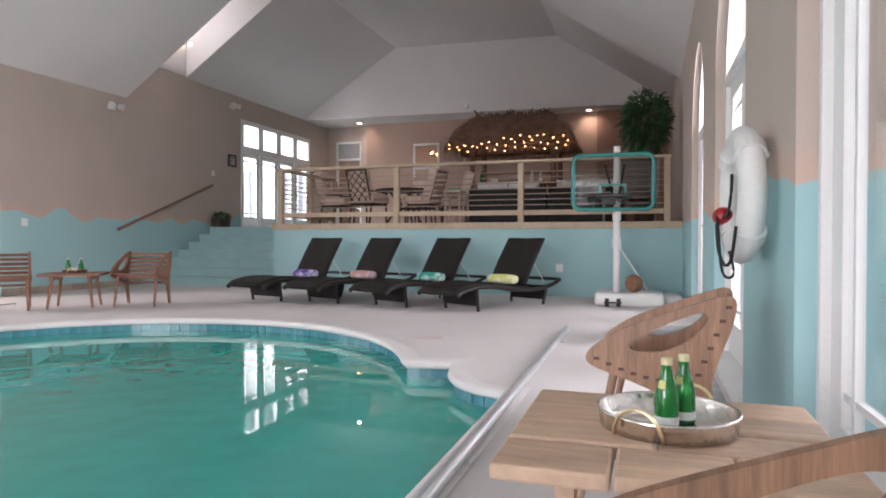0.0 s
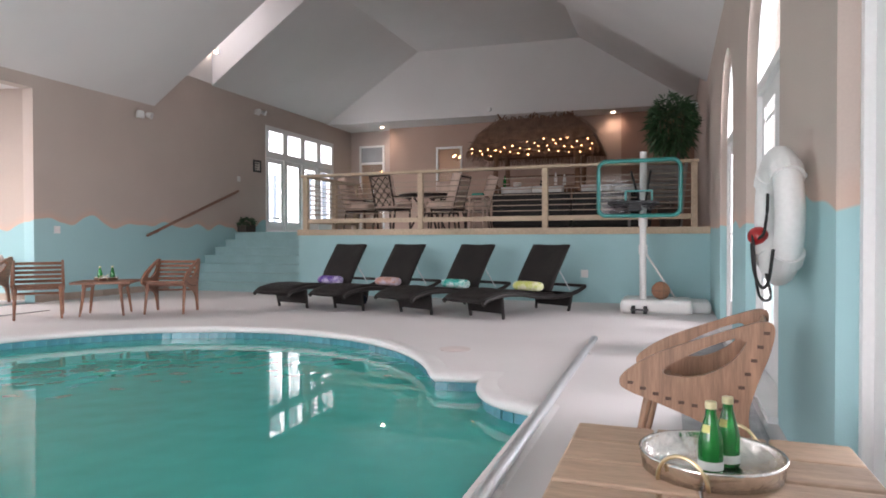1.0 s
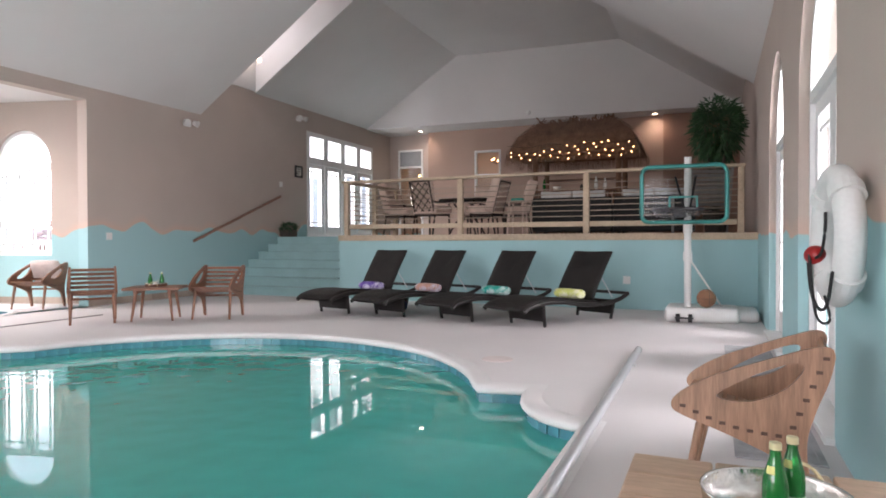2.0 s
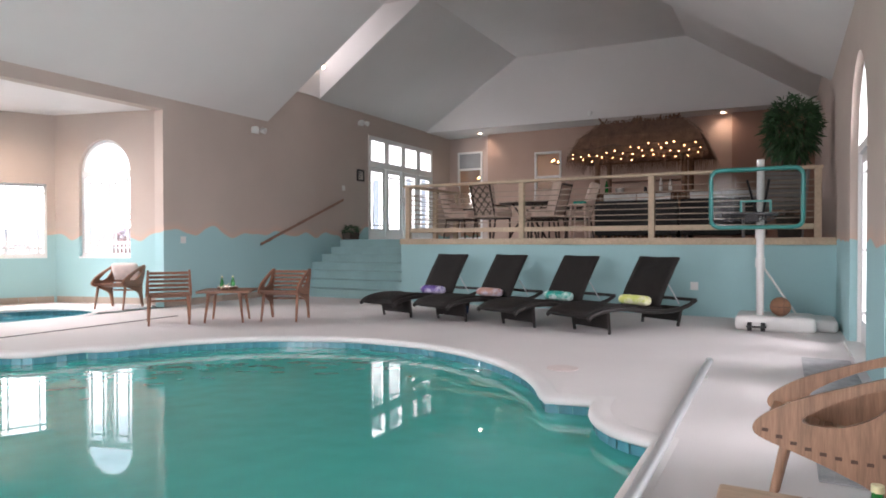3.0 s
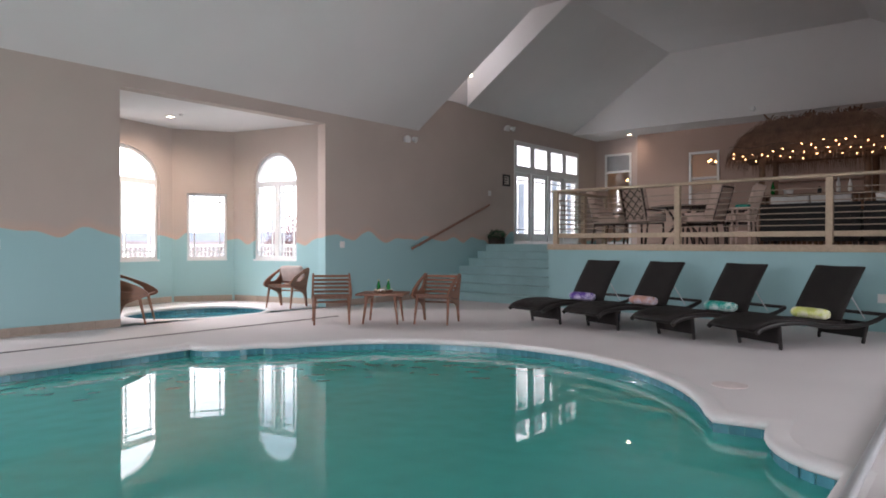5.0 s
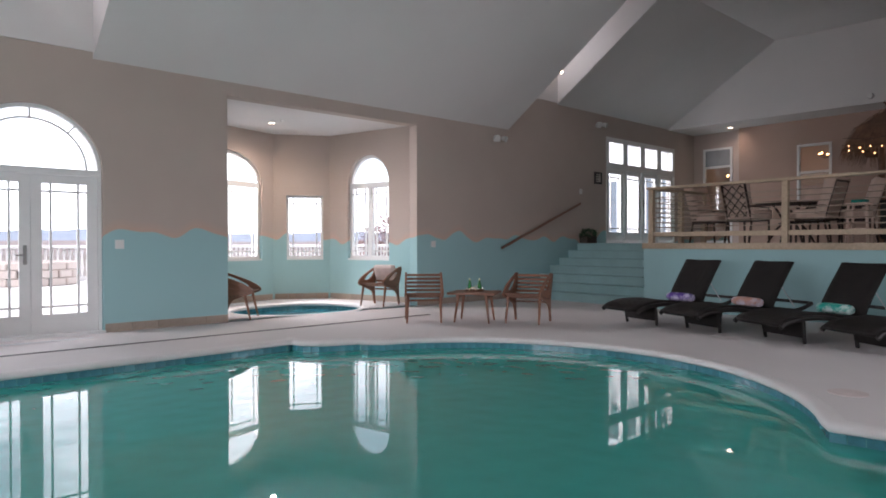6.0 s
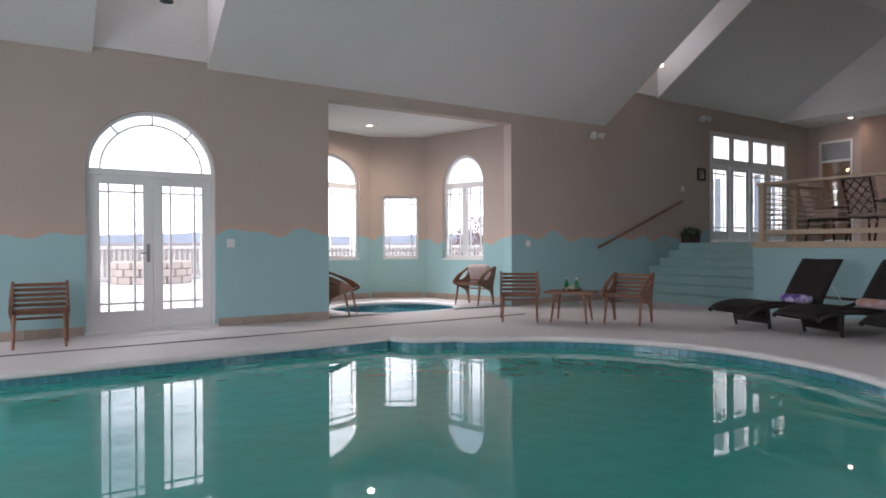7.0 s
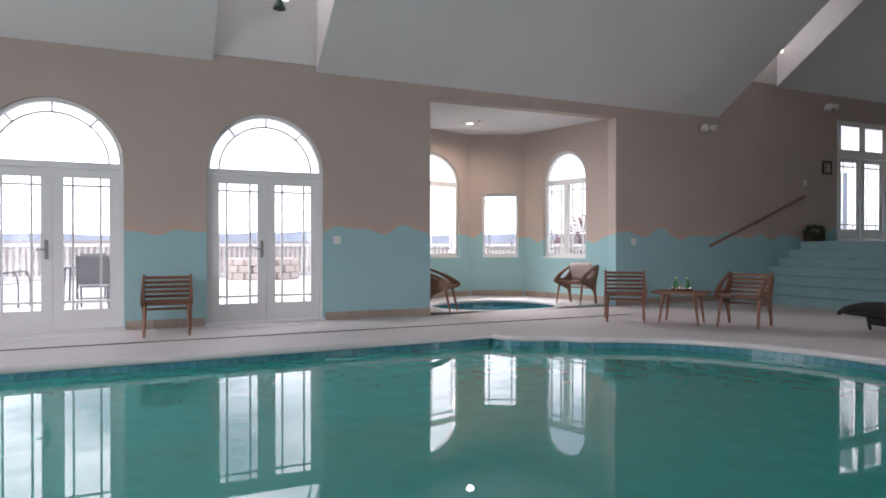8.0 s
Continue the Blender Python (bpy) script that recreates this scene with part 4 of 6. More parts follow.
def tray(m, r, handles=True):
    t = thing("tray", "round hammered silver tray on the low table", "tray", m)
    bm = bmesh.new()
    lathe(bm, [(0.001, 0.003), (r - 0.006, 0.003), (r - 0.002, 0.039), (r, 0.043), (r + 0.006, 0.043), (r + 0.004, 0.036), (r - 0.001, 0.0), (0.001, 0.0)], 40)
    part("dish", bm, M_STEEL, t, smooth=True)
    for s in (-1, 1):
        bm = bmesh.new()
        pts = [(0.055 * math.cos(math.pi * i / 12), s * (r + 0.004 + 0.006 * math.sin(math.pi * i / 12)), 0.006 + 0.062 * math.sin(math.pi * i / 12)) for i in range(13)]
        sweep(bm, pts, 0.0045, 8)
        part("handle", bm, M_BRASS, t, "pale brass loop handle", smooth=True)


def bottle(m, s=1.0):
    t = thing("green_bottle", "green glass water bottle with pale gold cap", "bottle", m, "green water bottles")
    prof = [(0.001, 0.0), (0.029, 0.0), (0.0315, 0.005), (0.0315, 0.075), (0.029, 0.095), (0.021, 0.125), (0.0145, 0.150), (0.0125, 0.170), (0.0135, 0.172), (0.0135, 0.176), (0.001, 0.176)]
    bm = bmesh.new()
    lathe(bm, [(r * s, z * s) for r, z in prof], 24)
    part("glass", bm, M_BOTTLE, t, smooth=True)
    bm = bmesh.new()
    lathe(bm, [(0.001, 0.186 * s), (0.0135 * s, 0.186 * s), (0.0148 * s, 0.183 * s), (0.0148 * s, 0.168 * s), (0.001, 0.168 * s)], 20)
    part("cap", bm, M_CAP, t, "pale gold screw cap")
    bm = bmesh.new()
    lathe(bm, [(0.0300 * s, 0.012 * s), (0.0322 * s, 0.012 * s), (0.0322 * s, 0.034 * s), (0.0300 * s, 0.034 * s)], 24)
    part("label", bm, M_LABELW, t, "white paper label")
    bm = bmesh.new()
    for a0 in (-2.6,):
        pts = [(math.cos(a0 + 0.9 * i / 6), math.sin(a0 + 0.9 * i / 6)) for i in range(7)]
        lo = [bm.verts.new((0.0262 * s * c, 0.0262 * s * q, 0.108 * s)) for c, q in pts]
        hi = [bm.verts.new((0.0222 * s * c, 0.0222 * s * q, 0.128 * s)) for c, q in pts]
        for i in range(6):
            bm.faces.new((lo[i], lo[i + 1], hi[i + 1], hi[i]))
    part("neck_label", bm, M_LABELY, t, "yellow green neck label")


tray(Matrix.Translation((9.552, -0.358, 0.4545)) @ Matrix.Rotation(radians(-24), 4, 'Z'), 0.152)
bottle(Matrix.Translation((9.549, -0.395, 0.4605)), 0.85)
bottle(Matrix.Translation((9.588, -0.335, 0.4605)), 0.85)
TT = facing(2.40, 4.50, 0.55, -0.83)
tray(TT @ Matrix.Translation((0.0, 0.0, 0.4545)), 0.14)
bottle(TT @ Matrix.Translation((0.07, 0.02, 0.4605)), 0.98)
bottle(TT @ Matrix.Translation((-0.07, -0.02, 0.4605)), 0.98)
for x, y in ((0.0, 0.06), (0.02, -0.08), (0.11, -0.04)):
    t = thing("cup", "small white cup on the silver tray", "cup", TT @ Matrix.Translation((x, y, 0.4605)))
    bm = bmesh.new()
    lathe(bm, [(0.001, 0.0), (0.02, 0.0), (0.028, 0.045), (0.026, 0.045), (0.019, 0.006), (0.001, 0.006)], 18)
    part("bowl", bm, M_CUP, t, smooth=True)

# ---------------------------------------------------------------- wicker sun loungers
M_WICKER = material("charcoal_resin_wicker", (0.016, 0.013, 0.012), 0.65, spec=0.3, vary=0.25, scale=6, fine=90, bump=0.5)
wv, wk = M_WICKER.node_tree.nodes, M_WICKER.node_tree.links
weave = wv.new("ShaderNodeTexWave")
weave.inputs["Scale"].default_value, weave.inputs["Distortion"].default_value = 28.0, 1.5
wb = wv.new("ShaderNodeBump")
wb.inputs["Strength"].default_value, wb.inputs["Distance"].default_value = 0.35, 0.01
wc = wv.new("ShaderNodeTexCoord")
wk.new(wc.outputs["Object"], weave.inputs["Vector"])
wk.new(weave.outputs["Fac"], wb.inputs["Height"])
wk.new(wb.outputs["Normal"], wv["Principled BSDF"].inputs["Normal"])
M_FRAME = material("black_brown_lounger_frame", (0.014, 0.011, 0.010), 0.45, vary=0.2)


def curve_pts(pts, n=6):
    out = []
    k = len(pts)
    for i in range(k - 1):
        p0, p1, p2, p3 = (Vector(pts[min(max(i + j - 1, 0), k - 1)]) for j in range(4))
        for s in range(n):
            u = s / n
            out.append(0.5 * ((2 * p1) + (p2 - p0) * u + (2 * p0 - 5 * p1 + 4 * p2 - p3) * u * u + (3 * p1 - p0 - 3 * p2 + p3) * u ** 3))
    out.append(Vector(pts[-1]))
    return out


def ribbon(bm, line, x0, x1, thick, sag=0.0, nx=6):
    """A padded strip across x that follows a (y, z) line."""
    line = [Vector(p) for p in line]
    top, bot = [], []
    for i, p in enumerate(line):
        a, b = line[max(i - 1, 0)], line[min(i + 1, len(line) - 1)]
        t = (b - a).normalized()
        n = Vector((-t.y, t.x))
        if n.y < 0:
            n = -n
        rt, rb = [], []
        for k in range(nx + 1):
            u = k / nx
            x = x0 + (x1 - x0) * u
            dip = sag * math.sin(math.pi * u)
            e = 0.012 if k in (0, nx) else 0.0
            q = p - n * (dip + e)
            rt.append(bm.verts.new((x, q.x, q.y)))
            q = p - n * (thick - e)
            rb.append(bm.verts.new((x, q.x, q.y)))
        top.append(rt)
        bot.append(rb)
    m = len(line)
    for i in range(m - 1):
        for k in range(nx):
            bm.faces.new((top[i][k], top[i][k + 1], top[i + 1][k + 1], top[i + 1][k]))
            bm.faces.new((bot[i][k], bot[i + 1][k], bot[i + 1][k + 1], bot[i][k + 1]))
        for k in (0, nx):
            bm.faces.new((top[i][k], top[i + 1][k], bot[i + 1][k], bot[i][k]))
    for i in (0, m - 1):
        for k in range(nx):
            bm.faces.new((top[i][k], top[i][k + 1], bot[i][k + 1], bot[i][k]))


def build_lounger(m, back_deg):
    t = thing("sun_lounger", "charcoal wicker sun lounger with raised back on the pool deck", "sun lounger", m, "row of wicker loungers")
    seat = curve_pts([(0.98, 0.255), (0.90, 0.315), (0.62, 0.365), (0.30, 0.360), (0.0, 0.315), (-0.28, 0.290), (-0.40, 0.290)])
    bm = bmesh.new()
    ribbon(bm, seat, -0.335, 0.335, 0.065, 0.01)
    part("seat", bm, M_WICKER, t, smooth=True)
    rail = [(0.99, 0.235), (0.90, 0.29), (0.62, 0.335), (0.30, 0.330), (0.0, 0.285), (-0.30, 0.262), (-0.62, 0.262), (-0.88, 0.30), (-1.06, 0.365)]
    for s in (-1, 1):
        bm = bmesh.new()
        ribbon(bm, curve_pts(rail), s * 0.345 - 0.022, s * 0.345 + 0.022, 0.06, 0.0, 2)
        part("side_rail", bm, M_FRAME, t, smooth=True)
    part("end_bar", bar(bmesh.new(), (-0.33, -1.05, 0.34), (0.33, -1.05, 0.34), 0.022, seg=12), M_FRAME, t)
    a = radians(back_deg)
    L = 0.735
    bl = curve_pts([(-0.33, 0.30), (-0.33 - 0.3 * L * math.cos(a) + 0.015, 0.30 + 0.3 * L * math.sin(a)), (-0.33 - 0.7 * L * math.cos(a), 0.30 + 0.7 * L * math.sin(a)), (-0.33 - L * math.cos(a) - 0.02, 0.30 + L * math.sin(a))])
    bm = bmesh.new()
    ribbon(bm, bl, -0.32, 0.32, 0.045, 0.018, 8)
    part("backrest", bm, M_WICKER, t, smooth=True)
    part("support_strut", bar(bmesh.new(), (0.24, -0.33 - 0.55 * L * math.cos(a) - 0.03, 0.28 + 0.55 * L * math.sin(a)), (0.24, -0.86, 0.29), 0.007, seg=8), M_ALU, t, "thin metal strut")
    part("support_strut", bar(bmesh.new(), (-0.24, -0.33 - 0.55 * L * math.cos(a) - 0.03, 0.28 + 0.55 * L * math.sin(a)), (-0.24, -0.86, 0.29), 0.007, seg=8), M_ALU, t, "thin metal strut")
    for y, lean in ((0.60, -0.05), (-0.82, 0.06)):
        zt = 0.32 if y > 0 else 0.26
        bm = bmesh.new()
        pts = [(-0.30, zt), (0.30, zt), (0.285, 0.07), (-0.285, 0.07)]
        lo = [bm.verts.new((x, y - 0.015 + lean * (zt - z) / 0.3, z)) for x, z in pts]
        hi = [bm.verts.new((x, y + 0.015 + lean * (zt - z) / 0.3, z)) for x, z in pts]
        bm.faces.new(lo)
        bm.faces.new(hi[::-1])
        for i in range(4):
            bm.faces.new((lo[i], lo[(i + 1) % 4], hi[(i + 1) % 4], hi[i]))
        part("leg_panel", bm, M_WICKER, t)
        for s in (-1, 1):
            part("leg", beam(bmesh.new(), (s * 0.305, y, zt), (s * 0.285, y + lean * zt / 0.3, 0.0), 0.035, 0.035, 0.006), M_FRAME, t)
    return t


def towel(m, mat, label, mat2):
    t = thing("rolled_towel", label, "towel", m, "rolled towels on the loungers")
    bm = bmesh.new()
    n = 18
    rings = []
    for j in range(15):
        x = -0.21 + 0.42 * j / 14
        e = 0.82 if j in (0, 14) else (0.95 if j in (1, 13) else 1.0)
        ring_v = []
        for k in range(n):
            a = 2 * math.pi * k / n
            r = 0.074 * e * (1 + 0.05 * noise.noise((x * 14, math.cos(a) * 1.5, math.sin(a) * 1.5)))
            ring_v.append(bm.verts.new((x, r * math.cos(a) * 1.15, 0.062 + r * math.sin(a) * 0.86)))
        rings.append(ring_v)
    for A, B in zip(rings, rings[1:]):
        for k in range(n):
            bm.faces.new((A[k], A[(k + 1) % n], B[(k + 1) % n], B[k]))
    bm.faces.new(rings[0][::-1])
    bm.faces.new(rings[-1])
    part("roll", bm, mat, t, smooth=True)
    bm = bmesh.new()
    sweep(bm, [(0.212, 0.045 * math.cos(q * 0.5) * (1 - q / 30), 0.058 + 0.036 * math.sin(q * 0.5) * (1 - q / 30)) for q in range(24)], 0.004, 6)
    part("spiral_end", bm, mat2, t)


def towel_mat(name, a, b):
    return material(name, b, 0.95, vary=0.0, scale=11.0, fine=120, bump=0.4, second=a, band=(0.47, 0.56))


TOWELS = [(towel_mat("purple_and_white_terry", (0.10, 0.05, 0.28), (0.62, 0.58, 0.72)), "rolled purple and white patterned towel"),
          (towel_mat("coral_and_grey_terry", (0.48, 0.26, 0.20), (0.55, 0.50, 0.58)), "rolled coral and grey patterned towel"),
          (towel_mat("teal_and_white_terry", (0.0, 0.34, 0.28), (0.62, 0.75, 0.72)), "rolled teal and white patterned towel"),
          (towel_mat("lime_and_white_terry", (0.60, 0.66, 0.18), (0.80, 0.80, 0.60)), "rolled lime yellow and white towel")]
FEET = [((3.98, 6.12), (4.50, 6.07), 13), ((4.91, 6.14), (5.44, 6.00), 19), ((5.99, 6.06), (6.51, 5.82), 23), ((7.03, 5.92), (7.50, 5.71), 28)]
for (a, b, deg), (tm, tl) in zip(FEET, TOWELS):
    mid = (Vector(a) + Vector(b)) / 2
    lm = Matrix.Translation((mid.x, mid.y, 0)) @ Matrix.Rotation(radians(180 - deg), 4, 'Z') @ Matrix.Translation((0, -0.55, 0))
    build_lounger(lm, 58)
    towel(lm @ Matrix.Translation((-0.07, -0.17, 0.305)), tm, tl, M_LABELW)
lm = Matrix.Translation((4.95, 6.75, 0))
t = thing("flip_bag", "small dark blue bag on the floor behind a lounger", "bag", lm)
bm = bmesh.new()
box(bm, -0.14, 0.14, -0.08, 0.08, 0.002, 0.14, 0.04)
part("body", bm, material("navy_fabric", (0.02, 0.05, 0.12), 0.9), t, smooth=True)

# ---------------------------------------------------------------- basketball stand
M_TEALP = material("teal_plastic_tube", (0.02, 0.22, 0.20), 0.35, vary=0.08)
M_ACRYL = glass_material("clear_acrylic_board", (0.84, 0.86, 0.86), 1.05)
M_BALL = material("worn_brown_rubber", (0.28, 0.14, 0.08), 0.7, vary=0.15, scale=10, fine=150, bump=0.4)
t = thing("basketball_hoop", "portable poolside hoop with clear teal-framed backboard", "basketball hoop")
bm = bmesh.new()
box(bm, 8.82, 9.72, 6.85, 7.55, 0.0, 0.185, 0.045)
part("base", bm, M_PLASTIC, t, "white water-filled plastic base", smooth=True)
bm = bmesh.new()
box(bm, 9.55, 9.96, 7.05, 7.75, 0.0, 0.15, 0.05)
part("base_wing", bm, M_PLASTIC, t, smooth=True)
for x in (8.99, 9.14):
    part("wheel", bar(bmesh.new(), (x - 0.025, 6.83, 0.055), (x + 0.025, 6.83, 0.055), 0.055, seg=20), M_DARK, t, "black wheel")
part("axle", bar(bmesh.new(), (8.95, 6.83, 0.055), (9.18, 6.83, 0.055), 0.012, seg=8), M_DARK, t)
part("pole", bar(bmesh.new(), (9.10, 7.05, 0.15), (9.10, 7.05, 2.16), 0.045, seg=18), M_PLASTIC, t)
for z in (0.85, 1.22):
    part("collar", bar(bmesh.new(), (9.10, 7.05, z - 0.06), (9.10, 7.05, z + 0.06), 0.058, seg=18), M_PLASTIC, t)
part("brace", bar(bmesh.new(), (9.12, 7.05, 0.82), (9.52, 7.3, 0.17), 0.013, seg=10), M_PLASTIC, t)
BX0, BX1, BZ0, BZ1, BY = 8.53, 9.57, 1.30, 2.03, 6.90
bm = bmesh.new()
pts = []
for cx, cz, a0 in ((BX1 - 0.1, BZ1 - 0.1, 0), (BX0 + 0.1, BZ1 - 0.1, 90), (BX0 + 0.1, BZ0 + 0.1, 180), (BX1 - 0.1, BZ0 + 0.1, 270)):
    pts += [(cx + 0.1 * math.cos(radians(a0 + 15 * k)), BY, cz + 0.1 * math.sin(radians(a0 + 15 * k))) for k in range(7)]
board = part("board_frame", sweep(bm, pts, 0.027, 10, closed=True), M_TEALP, t, "teal tubular frame", smooth=True)
bm = bmesh.new()
prism(bm, rect(BX0 + 0.02, BX1 - 0.02, BZ0 + 0.02, BZ1 - 0.02), BY - 0.004, BY + 0.004)
part("acrylic_sheet", bm, M_ACRYL, board, "clear acrylic sheet").visible_shadow = False
part("target_square", plate(bmesh.new(), rect(8.87, 9.23, 1.44, 1.64), [rect(8.895, 9.205, 1.465, 1.615)], BY - 0.008, BY - 0.005), M_TEALP, board)
for x in (8.95, 9.2):
    part("board_arm", beam(bmesh.new(), (x, BY + 0.02, 1.9), (9.10, 7.05, 1.3), 0.02, 0.02), M_DARK, t)
bm = bmesh.new()
sweep(bm, [(9.0 + 0.30 * math.cos(2 * math.pi * k / 28), 6.55 + 0.27 * math.sin(2 * math.pi * k / 28), 1.45) for k in range(28)], 0.017, 8, closed=True)
rim = part("rim", bm, M_DARK, t, "black steel rim", smooth=True)
part("rim_bracket", boxed(8.93, 9.09, 6.78, BY + 0.02, 1.36, 1.46, bevel=0.008), M_DARK, t)
bm = bmesh.new()
for k in range(10):
    a, b = 2 * math.pi * k / 10, 2 * math.pi * (k + 1) / 10
    for s in (a - (b - a), a + (b - a)):
        bar(bm, (9.0 + 0.295 * math.cos(a), 6.55 + 0.265 * math.sin(a), 1.425), (9.0 + 0.25 * math.cos(s), 6.55 + 0.23 * math.sin(s), 1.36), 0.005, seg=5)
part("net", bm, M_DARK, rim)
t = thing("basketball", "worn brown rubber ball resting on the hoop base", "ball", Matrix.Translation((9.33, 7.0, 0.305)))
bm = bmesh.new()
bmesh.ops.create_uvsphere(bm, u_segments=28, v_segments=18, radius=0.118)
ball = part("skin", bm, M_BALL, t, smooth=True)
bm = bmesh.new()
for ax in range(3):
    c = [(0.1175 * math.cos(2 * math.pi * k / 28), 0.1175 * math.sin(2 * math.pi * k / 28)) for k in range(28)]
    sweep(bm, [(p[0], p[1], 0) if ax == 0 else ((p[0], 0, p[1]) if ax == 1 else (0.04, p[0] * 0.94, p[1] * 0.94)) for p in c], 0.0025, 6, closed=True)
part("seams", bm, M_DARK, ball, "dark seams")

# ---------------------------------------------------------------- ring buoy on the wall
M_VINYL = material("white_vinyl_foam", (0.74, 0.74, 0.72), 0.45, vary=0.05, scale=5, fine=60, bump=0.08)
M_REDF = material("red_float_plastic", (0.42, 0.015, 0.015), 0.35, vary=0.15)
M_CORD = material("black_cord", (0.02, 0.02, 0.02), 0.8)
RB = Vector((9.890, 1.10, 1.080))
t = thing("ring_buoy", "white life ring with black rope hanging on the wall", "life ring", Matrix.Translation(RB) @ Matrix.Rotation(radians(4), 4, 'Z'))
bm = bmesh.new()
loops = []
for k in range(44):
    a = 2 * math.pi * k / 44
    loops.append([bm.verts.new((0.055 * math.cos(b), (0.205 + 0.062 * math.sin(b)) * math.cos(a), (0.235 + 0.062 * math.sin(b)) * math.sin(a))) for b in (2 * math.pi * j / 16 for j in range(16))])
for k in range(44):
    for j in range(16):
        bm.faces.new((loops[k][j], loops[k][(j + 1) % 16], loops[(k + 1) % 44][(j + 1) % 16], loops[(k + 1) % 44][j]))
part("ring", bm, M_VINYL, t, smooth=True)
for k in range(4):
    a = math.pi / 4 + math.pi / 2 * k
    bm = bmesh.new()
    c = Vector((0, 0.21 * math.cos(a), 0.235 * math.sin(a)))
    tv = Vector((0, -math.sin(a), math.cos(a))) * 0.03
    bar(bm, c - tv, c + tv, 0.065, seg=16)
    part("band", bm, M_VINYL, t)
bm = bmesh.new()
sweep(bm, curve_pts([(-0.075, 0.15, -0.12), (-0.08, 0.06, -0.24), (-0.075, -0.06, -0.30), (-0.07, -0.17, -0.27), (-0.065, -0.23, -0.14)], 5), 0.007, 6)
sweep(bm, curve_pts([(-0.075, 0.13, -0.08), (-0.08, 0.0, -0.30), (-0.075, -0.10, -0.35), (-0.06, -0.17, -0.33), (-0.07, -0.13, -0.24)], 5), 0.006, 6)
sweep(bm, curve_pts([(-0.02, 0.10, 0.10), (-0.03, 0.06, 0.02), (-0.04, 0.09, -0.08), (-0.07, 0.15, -0.10)], 5), 0.007, 6)
part("rope", bm, M_CORD, t, "black throw rope", smooth=True)
bm = bmesh.new()
bmesh.ops.create_uvsphere(bm, u_segments=18, v_segments=12, radius=0.046, matrix=Matrix.Translation((-0.045, 0.16, -0.085)) @ Matrix.Diagonal((1, 1.1, 0.95, 1)))
part("float", bm, M_REDF, t, "red rope float", smooth=True)
part("hook", bar(bmesh.new(), (0.125, 0, 0.17), (-0.02, 0, 0.17), 0.012, seg=8), M_ALU, t)

# ---------------------------------------------------------------- raised deck: dining set, sofa, tiki bar
M_IRON = material("dark_bronze_cast_aluminium", (0.07, 0.043, 0.034), 0.45, metal=0.2, vary=0.2)
M_CUSH = material("beige_outdoor_cushion", (0.72, 0.55, 0.46), 0.9, vary=0.08, scale=8, fine=160, bump=0.25)
M_WHITEC = material("white_towel_cloth", (0.55, 0.53, 0.51), 0.95, vary=0.06, scale=9, fine=160, bump=0.3)
M_SOFA = material("black_brown_wicker_weave", (0.011, 0.009, 0.008), 0.7, vary=0.3, scale=9, fine=70, bump=0.5)
M_THATCH = material("dry_palm_thatch", (0.27, 0.155, 0.105), 0.9, vary=0.4, scale=6, fine=60, bump=0.4, per_object=0.2)
M_BAMBOO = material("brown_bamboo_post", (0.22, 0.11, 0.06), 0.5, vary=0.25, scale=8, fine=30, bump=0.1)
M_STRING = bpy.data.materials.new("warm_string_bulb")
M_STRING.use_nodes = True
pb = M_STRING.node_tree.nodes["Principled BSDF"]
pb.inputs["Emission Color"].default_value, pb.inputs["Emission Strength"].default_value = (1.0, 0.52, 0.19, 1), 6.0


def pillow(bm, w, d, h, m, wob=0.006):
    b = bmesh.new()
    bmesh.ops.create_cube(b, size=1, matrix=Matrix.Diagonal((w, d, h, 1)))
    bmesh.ops.subdivide_edges(b, edges=b.edges, cuts=4, use_grid_fill=True)
    for v in b.verts:
        u = Vector((v.co.x / w * 2, v.co.y / d * 2, v.co.z / h * 2))
        f = 1 - 0.10 * (max(abs(u.x), abs(u.y)) ** 6)
        v.co.z *= f
        v.co += noise.noise_vector(v.co * 6 + Vector((w, d, h)) * 9) * wob
    b.transform(m)
    me = bpy.data.meshes.new("tmp")
    b.to_mesh(me)
    b.free()
    bm.from_mesh(me)
    bpy.data.meshes.remove(me)
    return bm


